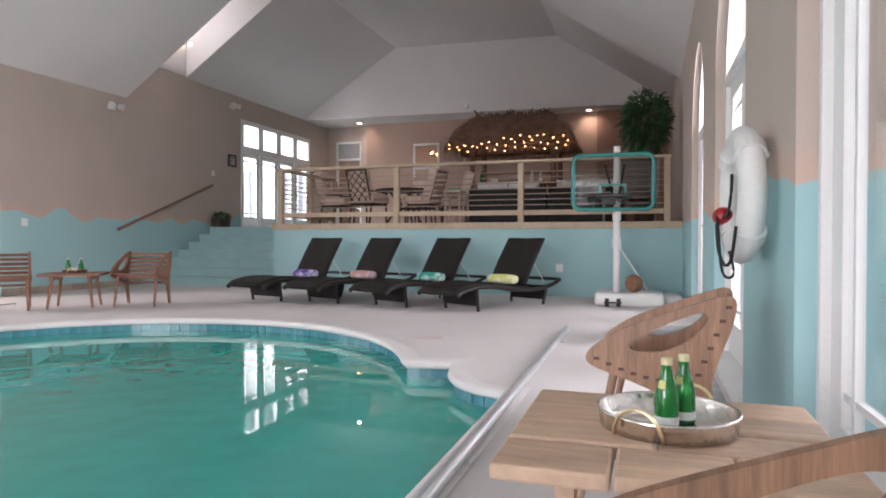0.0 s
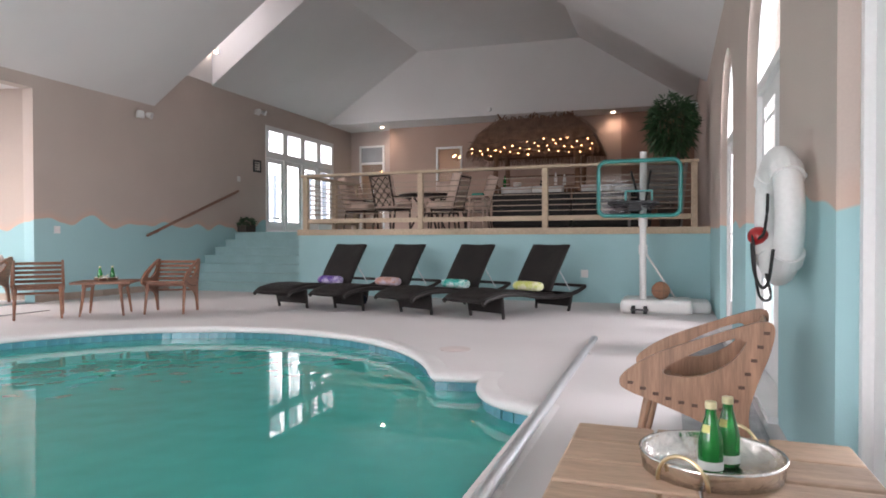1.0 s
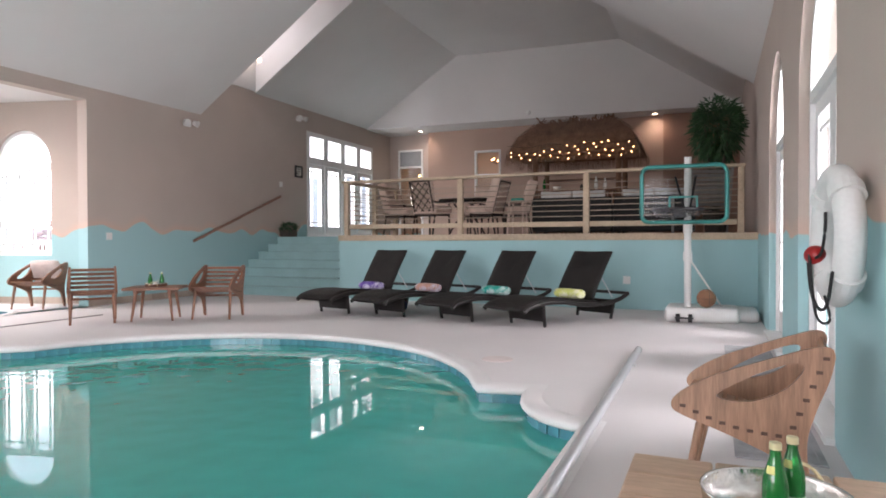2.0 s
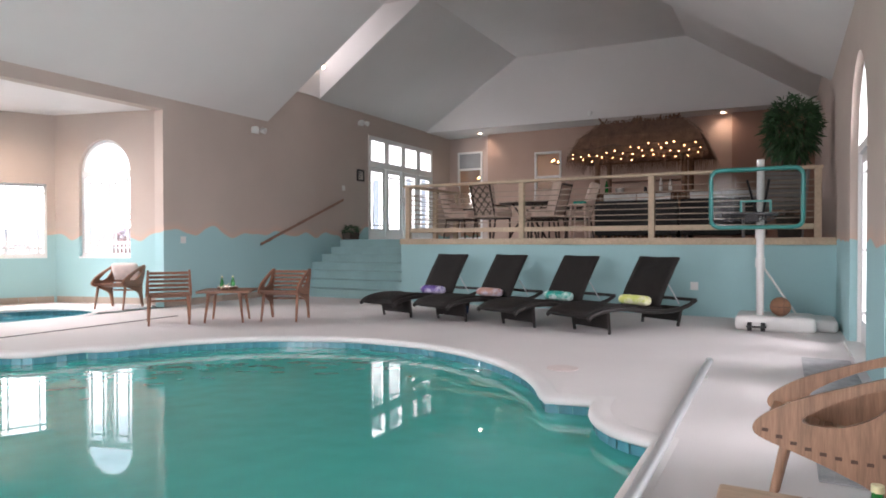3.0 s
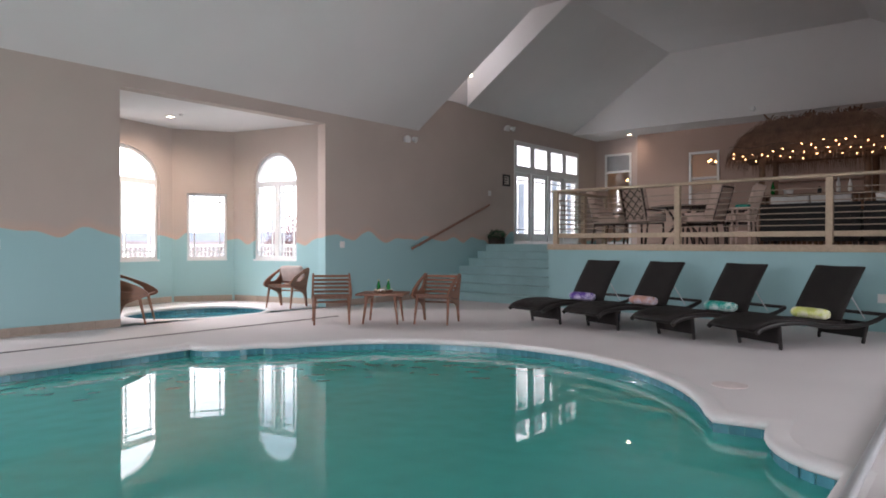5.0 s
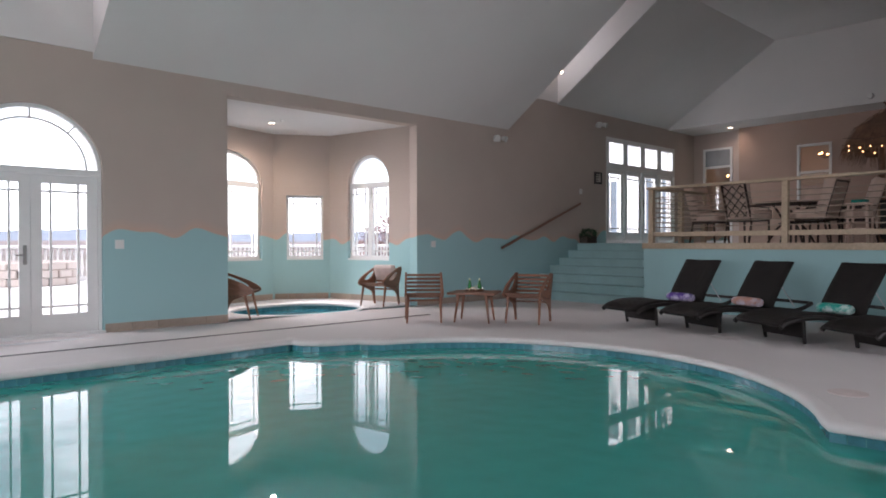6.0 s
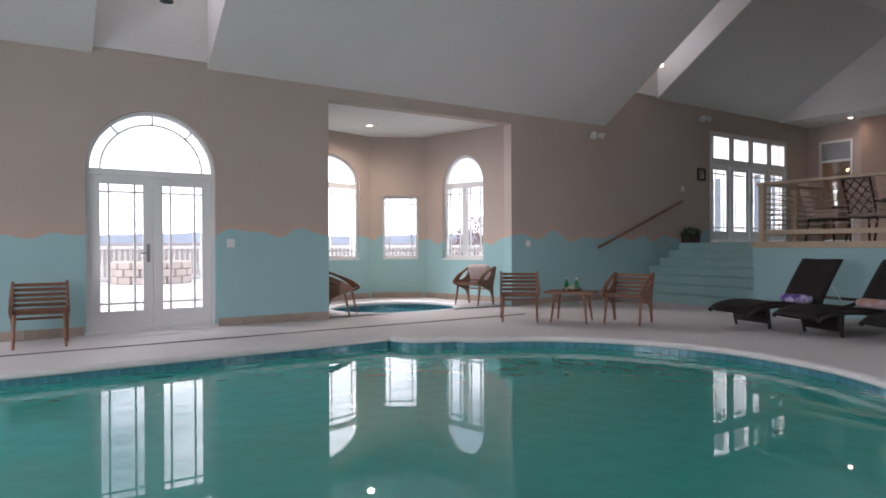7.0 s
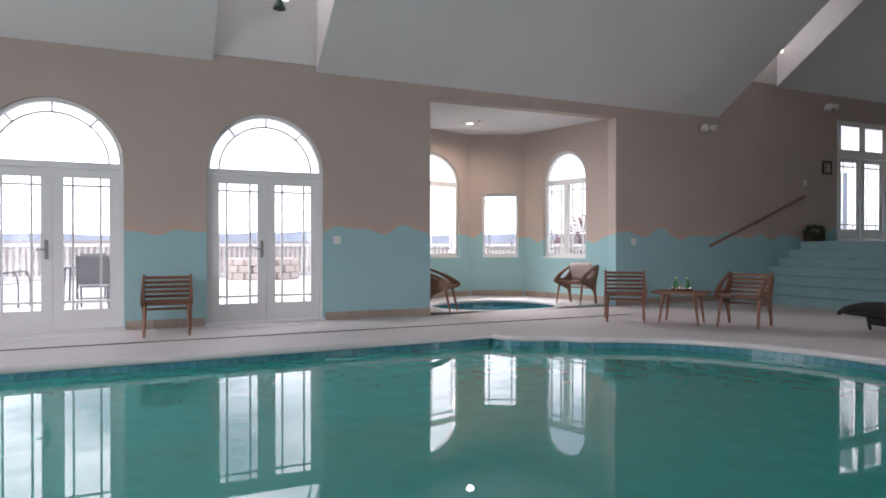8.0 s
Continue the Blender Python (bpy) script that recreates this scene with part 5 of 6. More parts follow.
def dining_chair(m, lattice):
    t = thing("dining_chair", "dark metal patio chair with lattice back on the deck" if lattice else "dark metal patio chair with beige cushions on the deck", "chair", m, "chairs round the patio table")
    for s in (-1, 1):
        part("leg", beam(bmesh.new(), (s * 0.25, 0.24, 0.0), (s * 0.25, 0.22, 0.62), 0.03, 0.03, 0.005), M_IRON, t)
        part("leg", beam(bmesh.new(), (s * 0.25, -0.30, 0.0), (s * 0.25, -0.22, 0.42), 0.03, 0.03, 0.005), M_IRON, t)
        part("arm", beam(bmesh.new(), (s * 0.26, 0.26, 0.63), (s * 0.26, -0.27, 0.65), 0.045, 0.025, 0.006), M_IRON, t)
        part("back_post", beam(bmesh.new(), (s * 0.24, -0.22, 0.40), (s * 0.24, -0.40, 1.04), 0.03, 0.03, 0.005), M_IRON, t)
    part("back_rail", beam(bmesh.new(), (-0.255, -0.405, 1.05), (0.255, -0.405, 1.05), 0.035, 0.04, 0.008), M_IRON, t)
    part("seat_frame", boxed(-0.25, 0.25, -0.25, 0.25, 0.39, 0.425, bevel=0.006), M_IRON, t)
    part("seat_cushion", pillow(bmesh.new(), 0.54, 0.54, 0.17, Matrix.Translation((0, 0.02, 0.51))), M_CUSH, t, smooth=True)
    if lattice:
        for sgn in (-1, 1):
            for k in range(-2, 4):
                p0, p1 = (-0.22, k * 0.17), (0.22, k * 0.17 + 0.44)
                z0, z1 = max(p0[1], 0.02), min(p1[1], 0.56)
                if z1 - z0 < 0.05:
                    continue
                x0, x1 = p0[0] + (z0 - p0[1]), p0[0] + (z1 - p0[1])
                fy = lambda z: -0.285 - z * 0.25
                part("lattice_bar", beam(bmesh.new(), (sgn * x0, fy(z0), 0.45 + z0), (sgn * x1, fy(z1), 0.45 + z1), 0.012, 0.016), M_IRON, t)
        part("back_cushion", pillow(bmesh.new(), 0.47, 0.58, 0.10, Matrix.Translation((0, -0.245, 0.77)) @ Matrix.Rotation(radians(105), 4, 'X')), M_CUSH, t, smooth=True)
    else:
        part("back_cushion", pillow(bmesh.new(), 0.56, 0.66, 0.19, Matrix.Translation((0, -0.25, 0.80)) @ Matrix.Rotation(radians(106), 4, 'X')), M_CUSH, t, smooth=True)


def on_deck(x, y, dx, dy):
    return Matrix.Translation((0, 0, DECK_Z)) @ facing(x, y, dx, dy)


dining_chair(on_deck(3.30, 10.15, 0.95, -0.1), False)
dining_chair(on_deck(4.28, 9.55, 0.25, 0.95), True)
dining_chair(on_deck(5.25, 10.05, -0.98, 0.1), False)
dining_chair(on_deck(4.70, 11.35, -0.1, -1.0), False)
dining_chair(on_deck(5.62, 10.85, -0.9, -0.35), False)
t = thing("patio_table", "round dark metal patio table on the deck", "table", Matrix.Translation((4.72, 10.35, DECK_Z)))
bm = bmesh.new()
lathe(bm, [(0.001, 0.715), (0.58, 0.715), (0.60, 0.725), (0.60, 0.74), (0.58, 0.75), (0.001, 0.75)], 40)
part("tabletop", bm, M_IRON, t)
for k in range(4):
    a = math.pi / 4 + k * math.pi / 2
    c, q = math.cos(a), math.sin(a)
    bm = bmesh.new()
    sweep(bm, curve_pts([(0.42 * c, 0.42 * q, 0.0), (0.30 * c, 0.30 * q, 0.2), (0.16 * c, 0.16 * q, 0.42), (0.34 * c, 0.34 * q, 0.715)], 5), 0.02, 8)
    part("leg", bm, M_IRON, t, smooth=True)
bm = bmesh.new()
sweep(bm, [(0.2 * math.cos(2 * math.pi * k / 24), 0.2 * math.sin(2 * math.pi * k / 24), 0.36) for k in range(24)], 0.012, 8, closed=True)
part("leg_ring", bm, M_IRON, t)
t = thing("side_stand", "small pale side stand holding folded towels", "stand", Matrix.Translation((5.98, 9.75, DECK_Z)))
part("top", boxed(-0.17, 0.17, -0.17, 0.17, 0.62, 0.65, bevel=0.005), M_CUSH, t)
for sx in (-1, 1):
    for sy in (-1, 1):
        part("leg", beam(bmesh.new(), (sx * 0.15, sy * 0.15, 0), (sx * 0.13, sy * 0.13, 0.62), 0.03, 0.03), M_CUSH, t)
part("shelf", boxed(-0.14, 0.14, -0.14, 0.14, 0.22, 0.24), M_CUSH, t)
t = thing("folded_towel", "small folded teal towel on the side stand", "towel", Matrix.Translation((5.98, 9.75, DECK_Z + 0.652)))
part("fold", boxed(-0.11, 0.11, -0.08, 0.08, 0, 0.05, bevel=0.015), material("teal_terry", (0.03, 0.33, 0.26), 0.95, fine=120, bump=0.3), t, smooth=True)


def wicker_sofa(x0, x1, y, cushions):
    t = thing("wicker_sofa", "dark wicker sofa seen from behind with pale cushions", "sofa", Matrix.Translation(((x0 + x1) / 2, y, DECK_Z)), "dark deck sofas")
    w = (x1 - x0) / 2
    bm = bmesh.new()
    box(bm, -w, w, -0.04, 0.04, 0.06, 0.70, 0.02)
    part("back_panel", bm, M_SOFA, t)
    for k in range(8):
        part("weave_band", boxed(-w - 0.002, w + 0.002, -0.046, -0.038, 0.10 + k * 0.075, 0.155 + k * 0.075, bevel=0.003), M_SOFA, t)
    part("seat_base", boxed(-w, w, 0.04, 0.78, 0.06, 0.34, bevel=0.02), M_SOFA, t)
    for s in (-1, 1):
        part("arm", boxed(s * (w - 0.06) - 0.06, s * (w - 0.06) + 0.06, 0.042, 0.78, 0.342, 0.58, bevel=0.02), M_SOFA, t)
        for yy in (0.02, 0.7):
            part("foot", boxed(s * (w - 0.08) - 0.03, s * (w - 0.08) + 0.03, yy - 0.03, yy + 0.03, 0, 0.06), M_IRON, t)
    n = cushions
    cw = (2 * w - 0.26) / n
    for k in range(n):
        cx = -w + 0.13 + cw * (k + 0.5)
        part("seat_cushion", pillow(bmesh.new(), cw - 0.02, 0.62, 0.12, Matrix.Translation((cx, 0.40, 0.405))), M_WHITEC, t, smooth=True)
        part("back_cushion", pillow(bmesh.new(), cw - 0.03, 0.50, 0.13, Matrix.Translation((cx, 0.13, 0.58)) @ Matrix.Rotation(radians(97), 4, 'X'), 0.012), M_WHITEC, t, smooth=True)


wicker_sofa(6.22, 7.70, 9.95, 2)
wicker_sofa(7.74, 9.10, 9.95, 2)
# weathered slat-backed deck chair by the railing
t = thing("deck_chair", "weathered grey slatted deck chair behind the railing", "chair", on_deck(9.20, 8.95, -0.4, 0.9))
M_GREYW = material("weathered_grey_wood", (0.30, 0.28, 0.27), 0.8, vary=0.2, scale=3, fine=30, bump=0.15, stretch=(6, 1, 1), per_object=0.3)
for k in range(9):
    z = 0.42 + k * 0.062
    part("slat", boxed(-0.30, 0.30, -0.30 - (z - 0.42) * 0.25, -0.282 - (z - 0.42) * 0.25, z, z + 0.052, bevel=0.003), M_GREYW, t)
for k in range(7):
    part("slat", boxed(-0.30, 0.30, -0.27 + k * 0.08, -0.20 + k * 0.08, 0.38, 0.398, bevel=0.003), M_GREYW, t)
for s in (-1, 1):
    part("side_frame", beam(bmesh.new(), (s * 0.315, -0.46, 1.0), (s * 0.315, -0.26, 0.0), 0.03, 0.05), M_GREYW, t)
    part("leg", beam(bmesh.new(), (s * 0.315, 0.28, 0.0), (s * 0.315, 0.28, 0.6), 0.03, 0.05), M_GREYW, t)
    part("arm", boxed(s * 0.315 - 0.04, s * 0.315 + 0.04, -0.34, 0.34, 0.6, 0.62, bevel=0.004), M_GREYW, t)

# tiki bar
HX0, HX1, HY0, HY1 = 4.95, 7.95, 12.35, 14.1
HC = Vector(((HX0 + HX1) / 2, (HY0 + HY1) / 2, 0))
t = thing("tiki_bar", "thatched tiki bar with warm string lights on the deck", "tiki bar")
for x in (5.55, 7.45):
    for y in (12.65, 13.8):
        part("post", bar(bmesh.new(), (x, y, DECK_Z), (x, y, 3.15), 0.065, 0.06, 12), M_BAMBOO, t)
for y in (12.65, 13.8):
    part("beam", bar(bmesh.new(), (5.2, y, 3.05), (7.7, y, 3.05), 0.045, seg=10), M_BAMBOO, t)
bm = bmesh.new()
TOPZ, EZ = 3.90, 3.04
eave = [(HX0, HY0), (HX1, HY0), (HX1, HY1), (HX0, HY1)]
tops = [(HX0 + 0.62, HC.y - 0.25), (HX1 - 0.62, HC.y - 0.25), (HX1 - 0.62, HC.y + 0.25), (HX0 + 0.62, HC.y + 0.25)]
mids = [(HX0 + 0.20, HY0 + 0.22), (HX1 - 0.20, HY0 + 0.22), (HX1 - 0.20, HY1 - 0.22), (HX0 + 0.20, HY1 - 0.22)]
MZ = 3.50
lo = [bm.verts.new((*p, EZ)) for p in eave]
me_ = [bm.verts.new((*p, MZ)) for p in mids]
hi = [bm.verts.new((*p, TOPZ - 0.05)) for p in tops]
bm.faces.new(hi)
bm.faces.new(lo[::-1])
for A, B in ((lo, me_), (me_, hi)):
    for i in range(4):
        bm.faces.new((A[i], A[(i + 1) % 4], B[(i + 1) % 4], B[i]))
roof = part("roof", bm, M_THATCH, t)
rt = random.Random(5)
bm = bmesh.new()
for i in range(4):
    ends = ((eave, EZ), (mids, MZ), (tops, TOPZ))
    for row in range(11):
        v = row / 5.001
        (e0, z0), (e1, z1) = ends[int(v)], ends[int(v) + 1] if v < 2 else ends[2]
        a, b, c, d = Vector((*e0[i], z0)), Vector((*e0[(i + 1) % 4], z0)), Vector((*e1[(i + 1) % 4], z1)), Vector((*e1[i], z1))
        nrm = (b - a).cross(d - a).normalized()
        if nrm.z < 0:
            nrm = -nrm
        p, q = a.lerp(d, v % 1), b.lerp(c, v % 1)
        cnt = int((q - p).length / 0.030)
        down = (a + b - c - d).normalized()
        along = (q - p).normalized()
        for k in range(cnt):
            o = p.lerp(q, (k + rt.random()) / cnt) + nrm * (0.015 + 0.035 * rt.random())
            L = 0.17 + 0.14 * rt.random()
            dv = (down + nrm * rt.uniform(-0.15, 0.22) + along * rt.uniform(-0.25, 0.25)).normalized()
            if row == 0:
                dv = (dv + Vector((0, 0, -1.1))).normalized()
            w = along * rt.uniform(0.006, 0.013)
            e = o + dv * L
            bm.faces.new([bm.verts.new(x) for x in (o - w, o + w, e + w * 0.25, e - w * 0.25)])
for k in range(160):
    o = Vector((rt.uniform(HX0 + 0.6, HX1 - 0.6), HC.y + rt.uniform(-0.28, 0.28), TOPZ - 0.02))
    e = o + Vector((rt.uniform(-0.12, 0.12), rt.uniform(-0.3, 0.3), rt.uniform(-0.06, 0.09)))
    w = Vector((0.02, 0, 0.006))
    bm.faces.new([bm.verts.new(x) for x in (o - w, o + w, e + w, e - w)])
tagged(part("thatch", bm, M_THATCH, roof, "shaggy dry palm thatch"), kind="stuff")
# string lights: three swags along the eave
bulb = None
for row, (z, yy, n) in enumerate(((2.95, HY0 - 0.20, 13), (3.06, HY0 - 0.20, 15), (3.20, HY0 - 0.14, 8))):
    for k in range(n):
        u = (k + 0.5) / n
        x = HX0 + (1.35 if row == 2 else 0.05) + (HX1 - HX0 - (1.5 if row == 2 else 0.1)) * u + rt.uniform(-0.035, 0.035)
        zz = z + rt.uniform(-0.03, 0.03) + 0.03 * math.cos(6 * math.pi * u)
        if bulb is None:
            bm = bmesh.new()
            bmesh.ops.create_icosphere(bm, subdivisions=1, radius=0.0125)
            ob = part("string_bulb", bm, M_STRING, t, "small glowing warm bulb")
            bulb = ob.data
        else:
            ob = new("string_bulb", bulb)
            ob.parent = t
        ob.matrix_basis = Matrix.Translation((x, yy, zz))
    bm = bmesh.new()
    sweep(bm, [(HX0 + 0.05 + (HX1 - HX0 - 0.1) * k / 30, yy + 0.005, z + 0.02 + 0.03 * math.cos(6 * math.pi * k / 30)) for k in range(31)], 0.004, 5)
    part("wire", bm, M_DARK, t)
part("counter", boxed(5.5, 7.5, 12.55, 12.9, 2.17, 2.22, bevel=0.008), M_BAMBOO, t)
for k in range(20):
    part("bamboo_cane", bar(bmesh.new(), (5.55 + k * 0.1, 12.72, DECK_Z), (5.55 + k * 0.1, 12.72, 2.17), 0.042, seg=8), M_BAMBOO, t)
part("back_shelf", boxed(5.6, 7.4, 13.72, 13.92, 2.55, 2.58), M_BAMBOO, t)
d = bpy.data.lights.new("string_light_glow", 'AREA')
d.shape, d.size, d.size_y, d.energy, d.color = 'RECTANGLE', 2.8, 0.2, 0.35, (1.0, 0.50, 0.20)
new("string_light_glow", d).matrix_world = look((HC.x, HY0 + 0.55, 2.75), (HC.x, HY0 + 0.1, 3.4))
for k, (x, h, mat, nm, lab) in enumerate(((5.75, 0.28, M_BOTTLE, "liquor_bottle", "green bottle standing on the tiki bar counter"), (6.05, 0.10, M_CUP, "bowl", "white bowl standing on the tiki bar counter"),
                                          (6.62, 0.14, M_DARK, "shaker", "dark drinks shaker on the tiki bar counter"), (6.95, 0.30, M_CUP, "white_jar", "tall white jar on the tiki bar counter"), (7.15, 0.26, M_CUP, "white_jar", "white jar on the tiki bar counter"))):
    t2 = thing(nm, lab, nm.split("_")[-1], Matrix.Translation((x, 12.72, 2.22)))
    bm = bmesh.new()
    r = 0.09 if nm == "bowl" else 0.04
    lathe(bm, [(0.001, 0), (r * 0.8, 0), (r, h * 0.15), (r, h * 0.6), (r * (1.1 if nm == "bowl" else 0.45), h * 0.85), (r * (1.15 if nm == "bowl" else 0.4), h), (0.001, h)], 16)
    part("body", bm, mat, t2, smooth=True)


def chandelier(p):
    t = thing("chandelier", "small chandelier with warm lit bulbs", "chandelier", Matrix.Translation(p))
    part("stem", bar(bmesh.new(), (0, 0, 0), (0, 0, 4.50 - p[2]), 0.010, seg=8), M_IRON, t)
    for k in range(6):
        a = k * math.pi / 3
        bm = bmesh.new()
        sweep(bm, curve_pts([(0, 0, 0.05), (0.12 * math.cos(a), 0.12 * math.sin(a), -0.03), (0.25 * math.cos(a), 0.25 * math.sin(a), 0.05)], 4), 0.008, 6)
        arm = part("arm", bm, M_IRON, t)
        bm = bmesh.new()
        bmesh.ops.create_icosphere(bm, subdivisions=2, radius=0.028, matrix=Matrix.Translation((0.25 * math.cos(a), 0.25 * math.sin(a), 0.09)))
        part("bulb", bm, M_STRING, arm, "warm glowing bulb")


chandelier((0.75, 17.0, 3.10))
chandelier((3.40, 16.6, 3.45))
# openings in the end wall, with the room behind
for nm, x0, x1, z0, z1, yy in (("window_20", 0.3, 1.15, 1.18, 3.9, 15.9), ("window_21", 2.95, 3.75, 2.2, 3.7, 15.62)):
    t = thing(nm, "white framed interior opening with an upper pane", "window", kind="structure")
    zm = z0 + (z1 - z0) * (0.80 if nm == 'window_20' else 0.52)
    part("window_frame", plate(bmesh.new(), rect(x0, x1, z0, z1), [rect(x0 + 0.06, x1 - 0.06, z0 + 0.06, zm - 0.03), rect(x0 + 0.06, x1 - 0.06, zm + 0.03, z1 - 0.06)], yy - 0.03, yy + 0.06), M_WHITE, t)
    if nm == "window_20":
        part("upper_panel", boxed(x0 + 0.05, x1 - 0.05, yy + 0.0, yy + 0.02, zm + 0.02, z1 - 0.05), material("grey_blind_cloth", (0.30, 0.31, 0.32), 0.8), t, "grey pleated blind")
    bm = bmesh.new()
    prism(bm, rect(x0 + 0.05, x1 - 0.05, z0 + 0.05, zm - 0.02), yy + 0.01, yy + 0.016)
    part("pane", bm, M_GLASS, t).visible_shadow = False
bm = bmesh.new()
box(bm, -0.3, 6.0, 18.9, 19.0, 0.9, 4.6)
box(bm, -0.42, -0.3, 16.1, 19.0, 0.9, 4.6)
box(bm, 6.0, 6.12, 15.83, 19.0, 0.9, 4.6)
box(bm, -0.42, 6.12, 16.1, 19.0, 4.5, 4.6)
box(bm, -0.42, 6.12, 16.1, 19.0, 0.9, 1.1)
tagged(finish("wall_far_room", bm, M_BEIGE), "beige walls of the room behind the openings", "wall", kind="structure")
# unseen area lamp added to the chandeliers' glow in this room
area("far_room_fill", 1.0, 1.0, 9, look((2.5, 17.5, 4.3), (2.5, 17.5, 1.0)), (1.0, 0.82, 0.6))

# ---------------------------------------------------------------- plants
M_LEAF = material("dark_green_leaf", (0.04, 0.105, 0.04), 0.5, vary=0.4, scale=12, fine=60, bump=0.1)
M_POT = material("dark_woven_pot", (0.06, 0.045, 0.035), 0.7, vary=0.3, scale=20, fine=80, bump=0.4)
M_BARK = material("grey_brown_bark", (0.14, 0.10, 0.08), 0.9, vary=0.3, scale=10, fine=60, bump=0.4)


def leaves(bm, rng, centre, radii, count, length, width, droop=0.5):
    """Many bent pointed leaves in an uneven crown."""
    for _ in range(count):
        while True:
            v = Vector((rng.uniform(-1, 1), rng.uniform(-1, 1), rng.uniform(-1, 1)))
            if 0.15 < v.length < 1 and noise.noise(v * 2.3 + Vector(centre)) > -0.28:
                break
        o = Vector(centre) + Vector((v.x * radii[0], v.y * radii[1], v.z * radii[2]))
        d = (v.normalized() + Vector((rng.uniform(-0.7, 0.7), rng.uniform(-0.7, 0.7), rng.uniform(-droop - 0.3, 0.4)))).normalized()
        s = d.cross(Vector((rng.uniform(-1, 1), rng.uniform(-1, 1), 1))).normalized() * width * rng.uniform(0.7, 1.2)
        L = length * rng.uniform(0.6, 1.25)
        mid = o + d * L * 0.5
        tip = o + d * L + Vector((0, 0, -droop * L * 0.45))
        a, b, c, e = bm.verts.new(o), bm.verts.new(mid + s), bm.verts.new(tip), bm.verts.new(mid - s)
        bm.faces.new((a, b, c))
        bm.faces.new((a, c, e))


t = thing("potted_palm", "bushy dark green potted plant behind the railing", "plant", Matrix.Translation((9.44, 8.85, DECK_Z)))
bm = bmesh.new()
lathe(bm, [(0.001, 0), (0.15, 0), (0.19, 0.30), (0.205, 0.31), (0.205, 0.34), (0.18, 0.34), (0.17, 0.28), (0.001, 0.28)], 20)
part("pot", bm, M_POT, t)
for k in range(4):
    a = k * 1.7
    bm = bmesh.new()
    sweep(bm, curve_pts([(0.03 * math.cos(a), 0.03 * math.sin(a), 0.27), (0.07 * math.cos(a), 0.07 * math.sin(a), 0.75), (0.17 * math.cos(a + 0.5), 0.17 * math.sin(a + 0.5), 1.25), (0.24 * math.cos(a + 0.6), 0.24 * math.sin(a + 0.6), 1.7)], 4), [0.022 - 0.001 * i for i in range(13)], 7)
    part("stem", bm, M_BARK, t)
bm = bmesh.new()
leaves(bm, random.Random(3), (0.02, 0.0, 1.62), (0.33, 0.33, 0.48), 1400, 0.17, 0.018)
part("crown", bm, M_LEAF, t, "dense drooping green leaves")
t = thing("basket_planter", "small dark basket planter at the stair top", "plant", Matrix.Translation((0.20, 10.40, DECK_Z)))
bm = bmesh.new()
box(bm, -0.12, 0.12, -0.19, 0.19, 0.0, 0.17, 0.02)
part("basket", bm, M_POT, t)
bm = bmesh.new()
leaves(bm, random.Random(8), (0, 0, 0.22), (0.14, 0.22, 0.08), 260, 0.10, 0.018, 0.3)
part("foliage", bm, M_LEAF, t, "low green leaves")

# ---------------------------------------------------------------- outside the left doors
t = thing("balustrade", "white terrace balustrade with turned balusters", "balustrade")
M_CAST = material("white_cast_stone", (0.62, 0.61, 0.60), 0.7, vary=0.06, scale=3, fine=50, bump=0.1)
part("top_rail", boxed(-15.14, -14.86, -15.0, 31.0, 1.02, 1.14, bevel=0.02), M_CAST, t)
part("plinth", boxed(-15.12, -14.88, -15.0, 31.0, -0.058, 0.08, bevel=0.015), M_CAST, t)
bm = bmesh.new()
lathe(bm, [(0.05, 0.08), (0.05, 0.14), (0.035, 0.17), (0.065, 0.34), (0.055, 0.45), (0.030, 0.70), (0.045, 0.88), (0.05, 1.02)], 8)
ob = part("baluster", bm, M_CAST, t, smooth=True)
bal = ob.data
ob.matrix_basis = Matrix.Translation((-15.0, -14.8, 0))
for k in range(1, 260):
    ob = new("baluster", bal)
    ob.parent = t
    ob.matrix_basis = Matrix.Translation((-15.0, -14.8 + 0.175 * k, 0))
for y in (-14.9, -7.0, 5.2, 18.0, 30.9):
    part("pier", boxed(-15.18, -14.82, y - 0.17, y + 0.17, 0.081, 1.16, bevel=0.02), M_CAST, t)

t = thing("fire_pit", "round pinkish stone fire pit on the terrace", "fire pit", Matrix.Translation((-13.4, 1.2, -0.06)) @ Matrix.Scale(1.4, 4))
M_PINKST = material("pinkish_rough_stone", (0.46, 0.40, 0.365), 0.85, vary=0.1, scale=6, fine=40, bump=0.4, per_object=0.4)
bm = bmesh.new()
prism(bm, [(-0.165, 0), (0.165, 0), (0.165, 0.165), (-0.165, 0.165)], -0.1, 0.1)
bmesh.ops.bevel(bm, geom=list(bm.edges), offset=0.02, segments=1, affect='EDGES')
ob = part("stone", bm, M_PINKST, t)
blk = ob.data
first = True
for c in range(3):
    for k in range(14):
        a = 2 * math.pi * (k + 0.5 * (c % 2)) / 14
        if not first:
            ob = new("stone", blk)
            ob.parent = t
        first = False
        ob.matrix_basis = Matrix.Translation((0.75 * math.cos(a), 0.75 * math.sin(a), c * 0.17)) @ Matrix.Rotation(a + math.pi / 2, 4, 'Z')


M_TERRF = material("grey_powder_coat", (0.09, 0.09, 0.10), 0.5, vary=0.1)


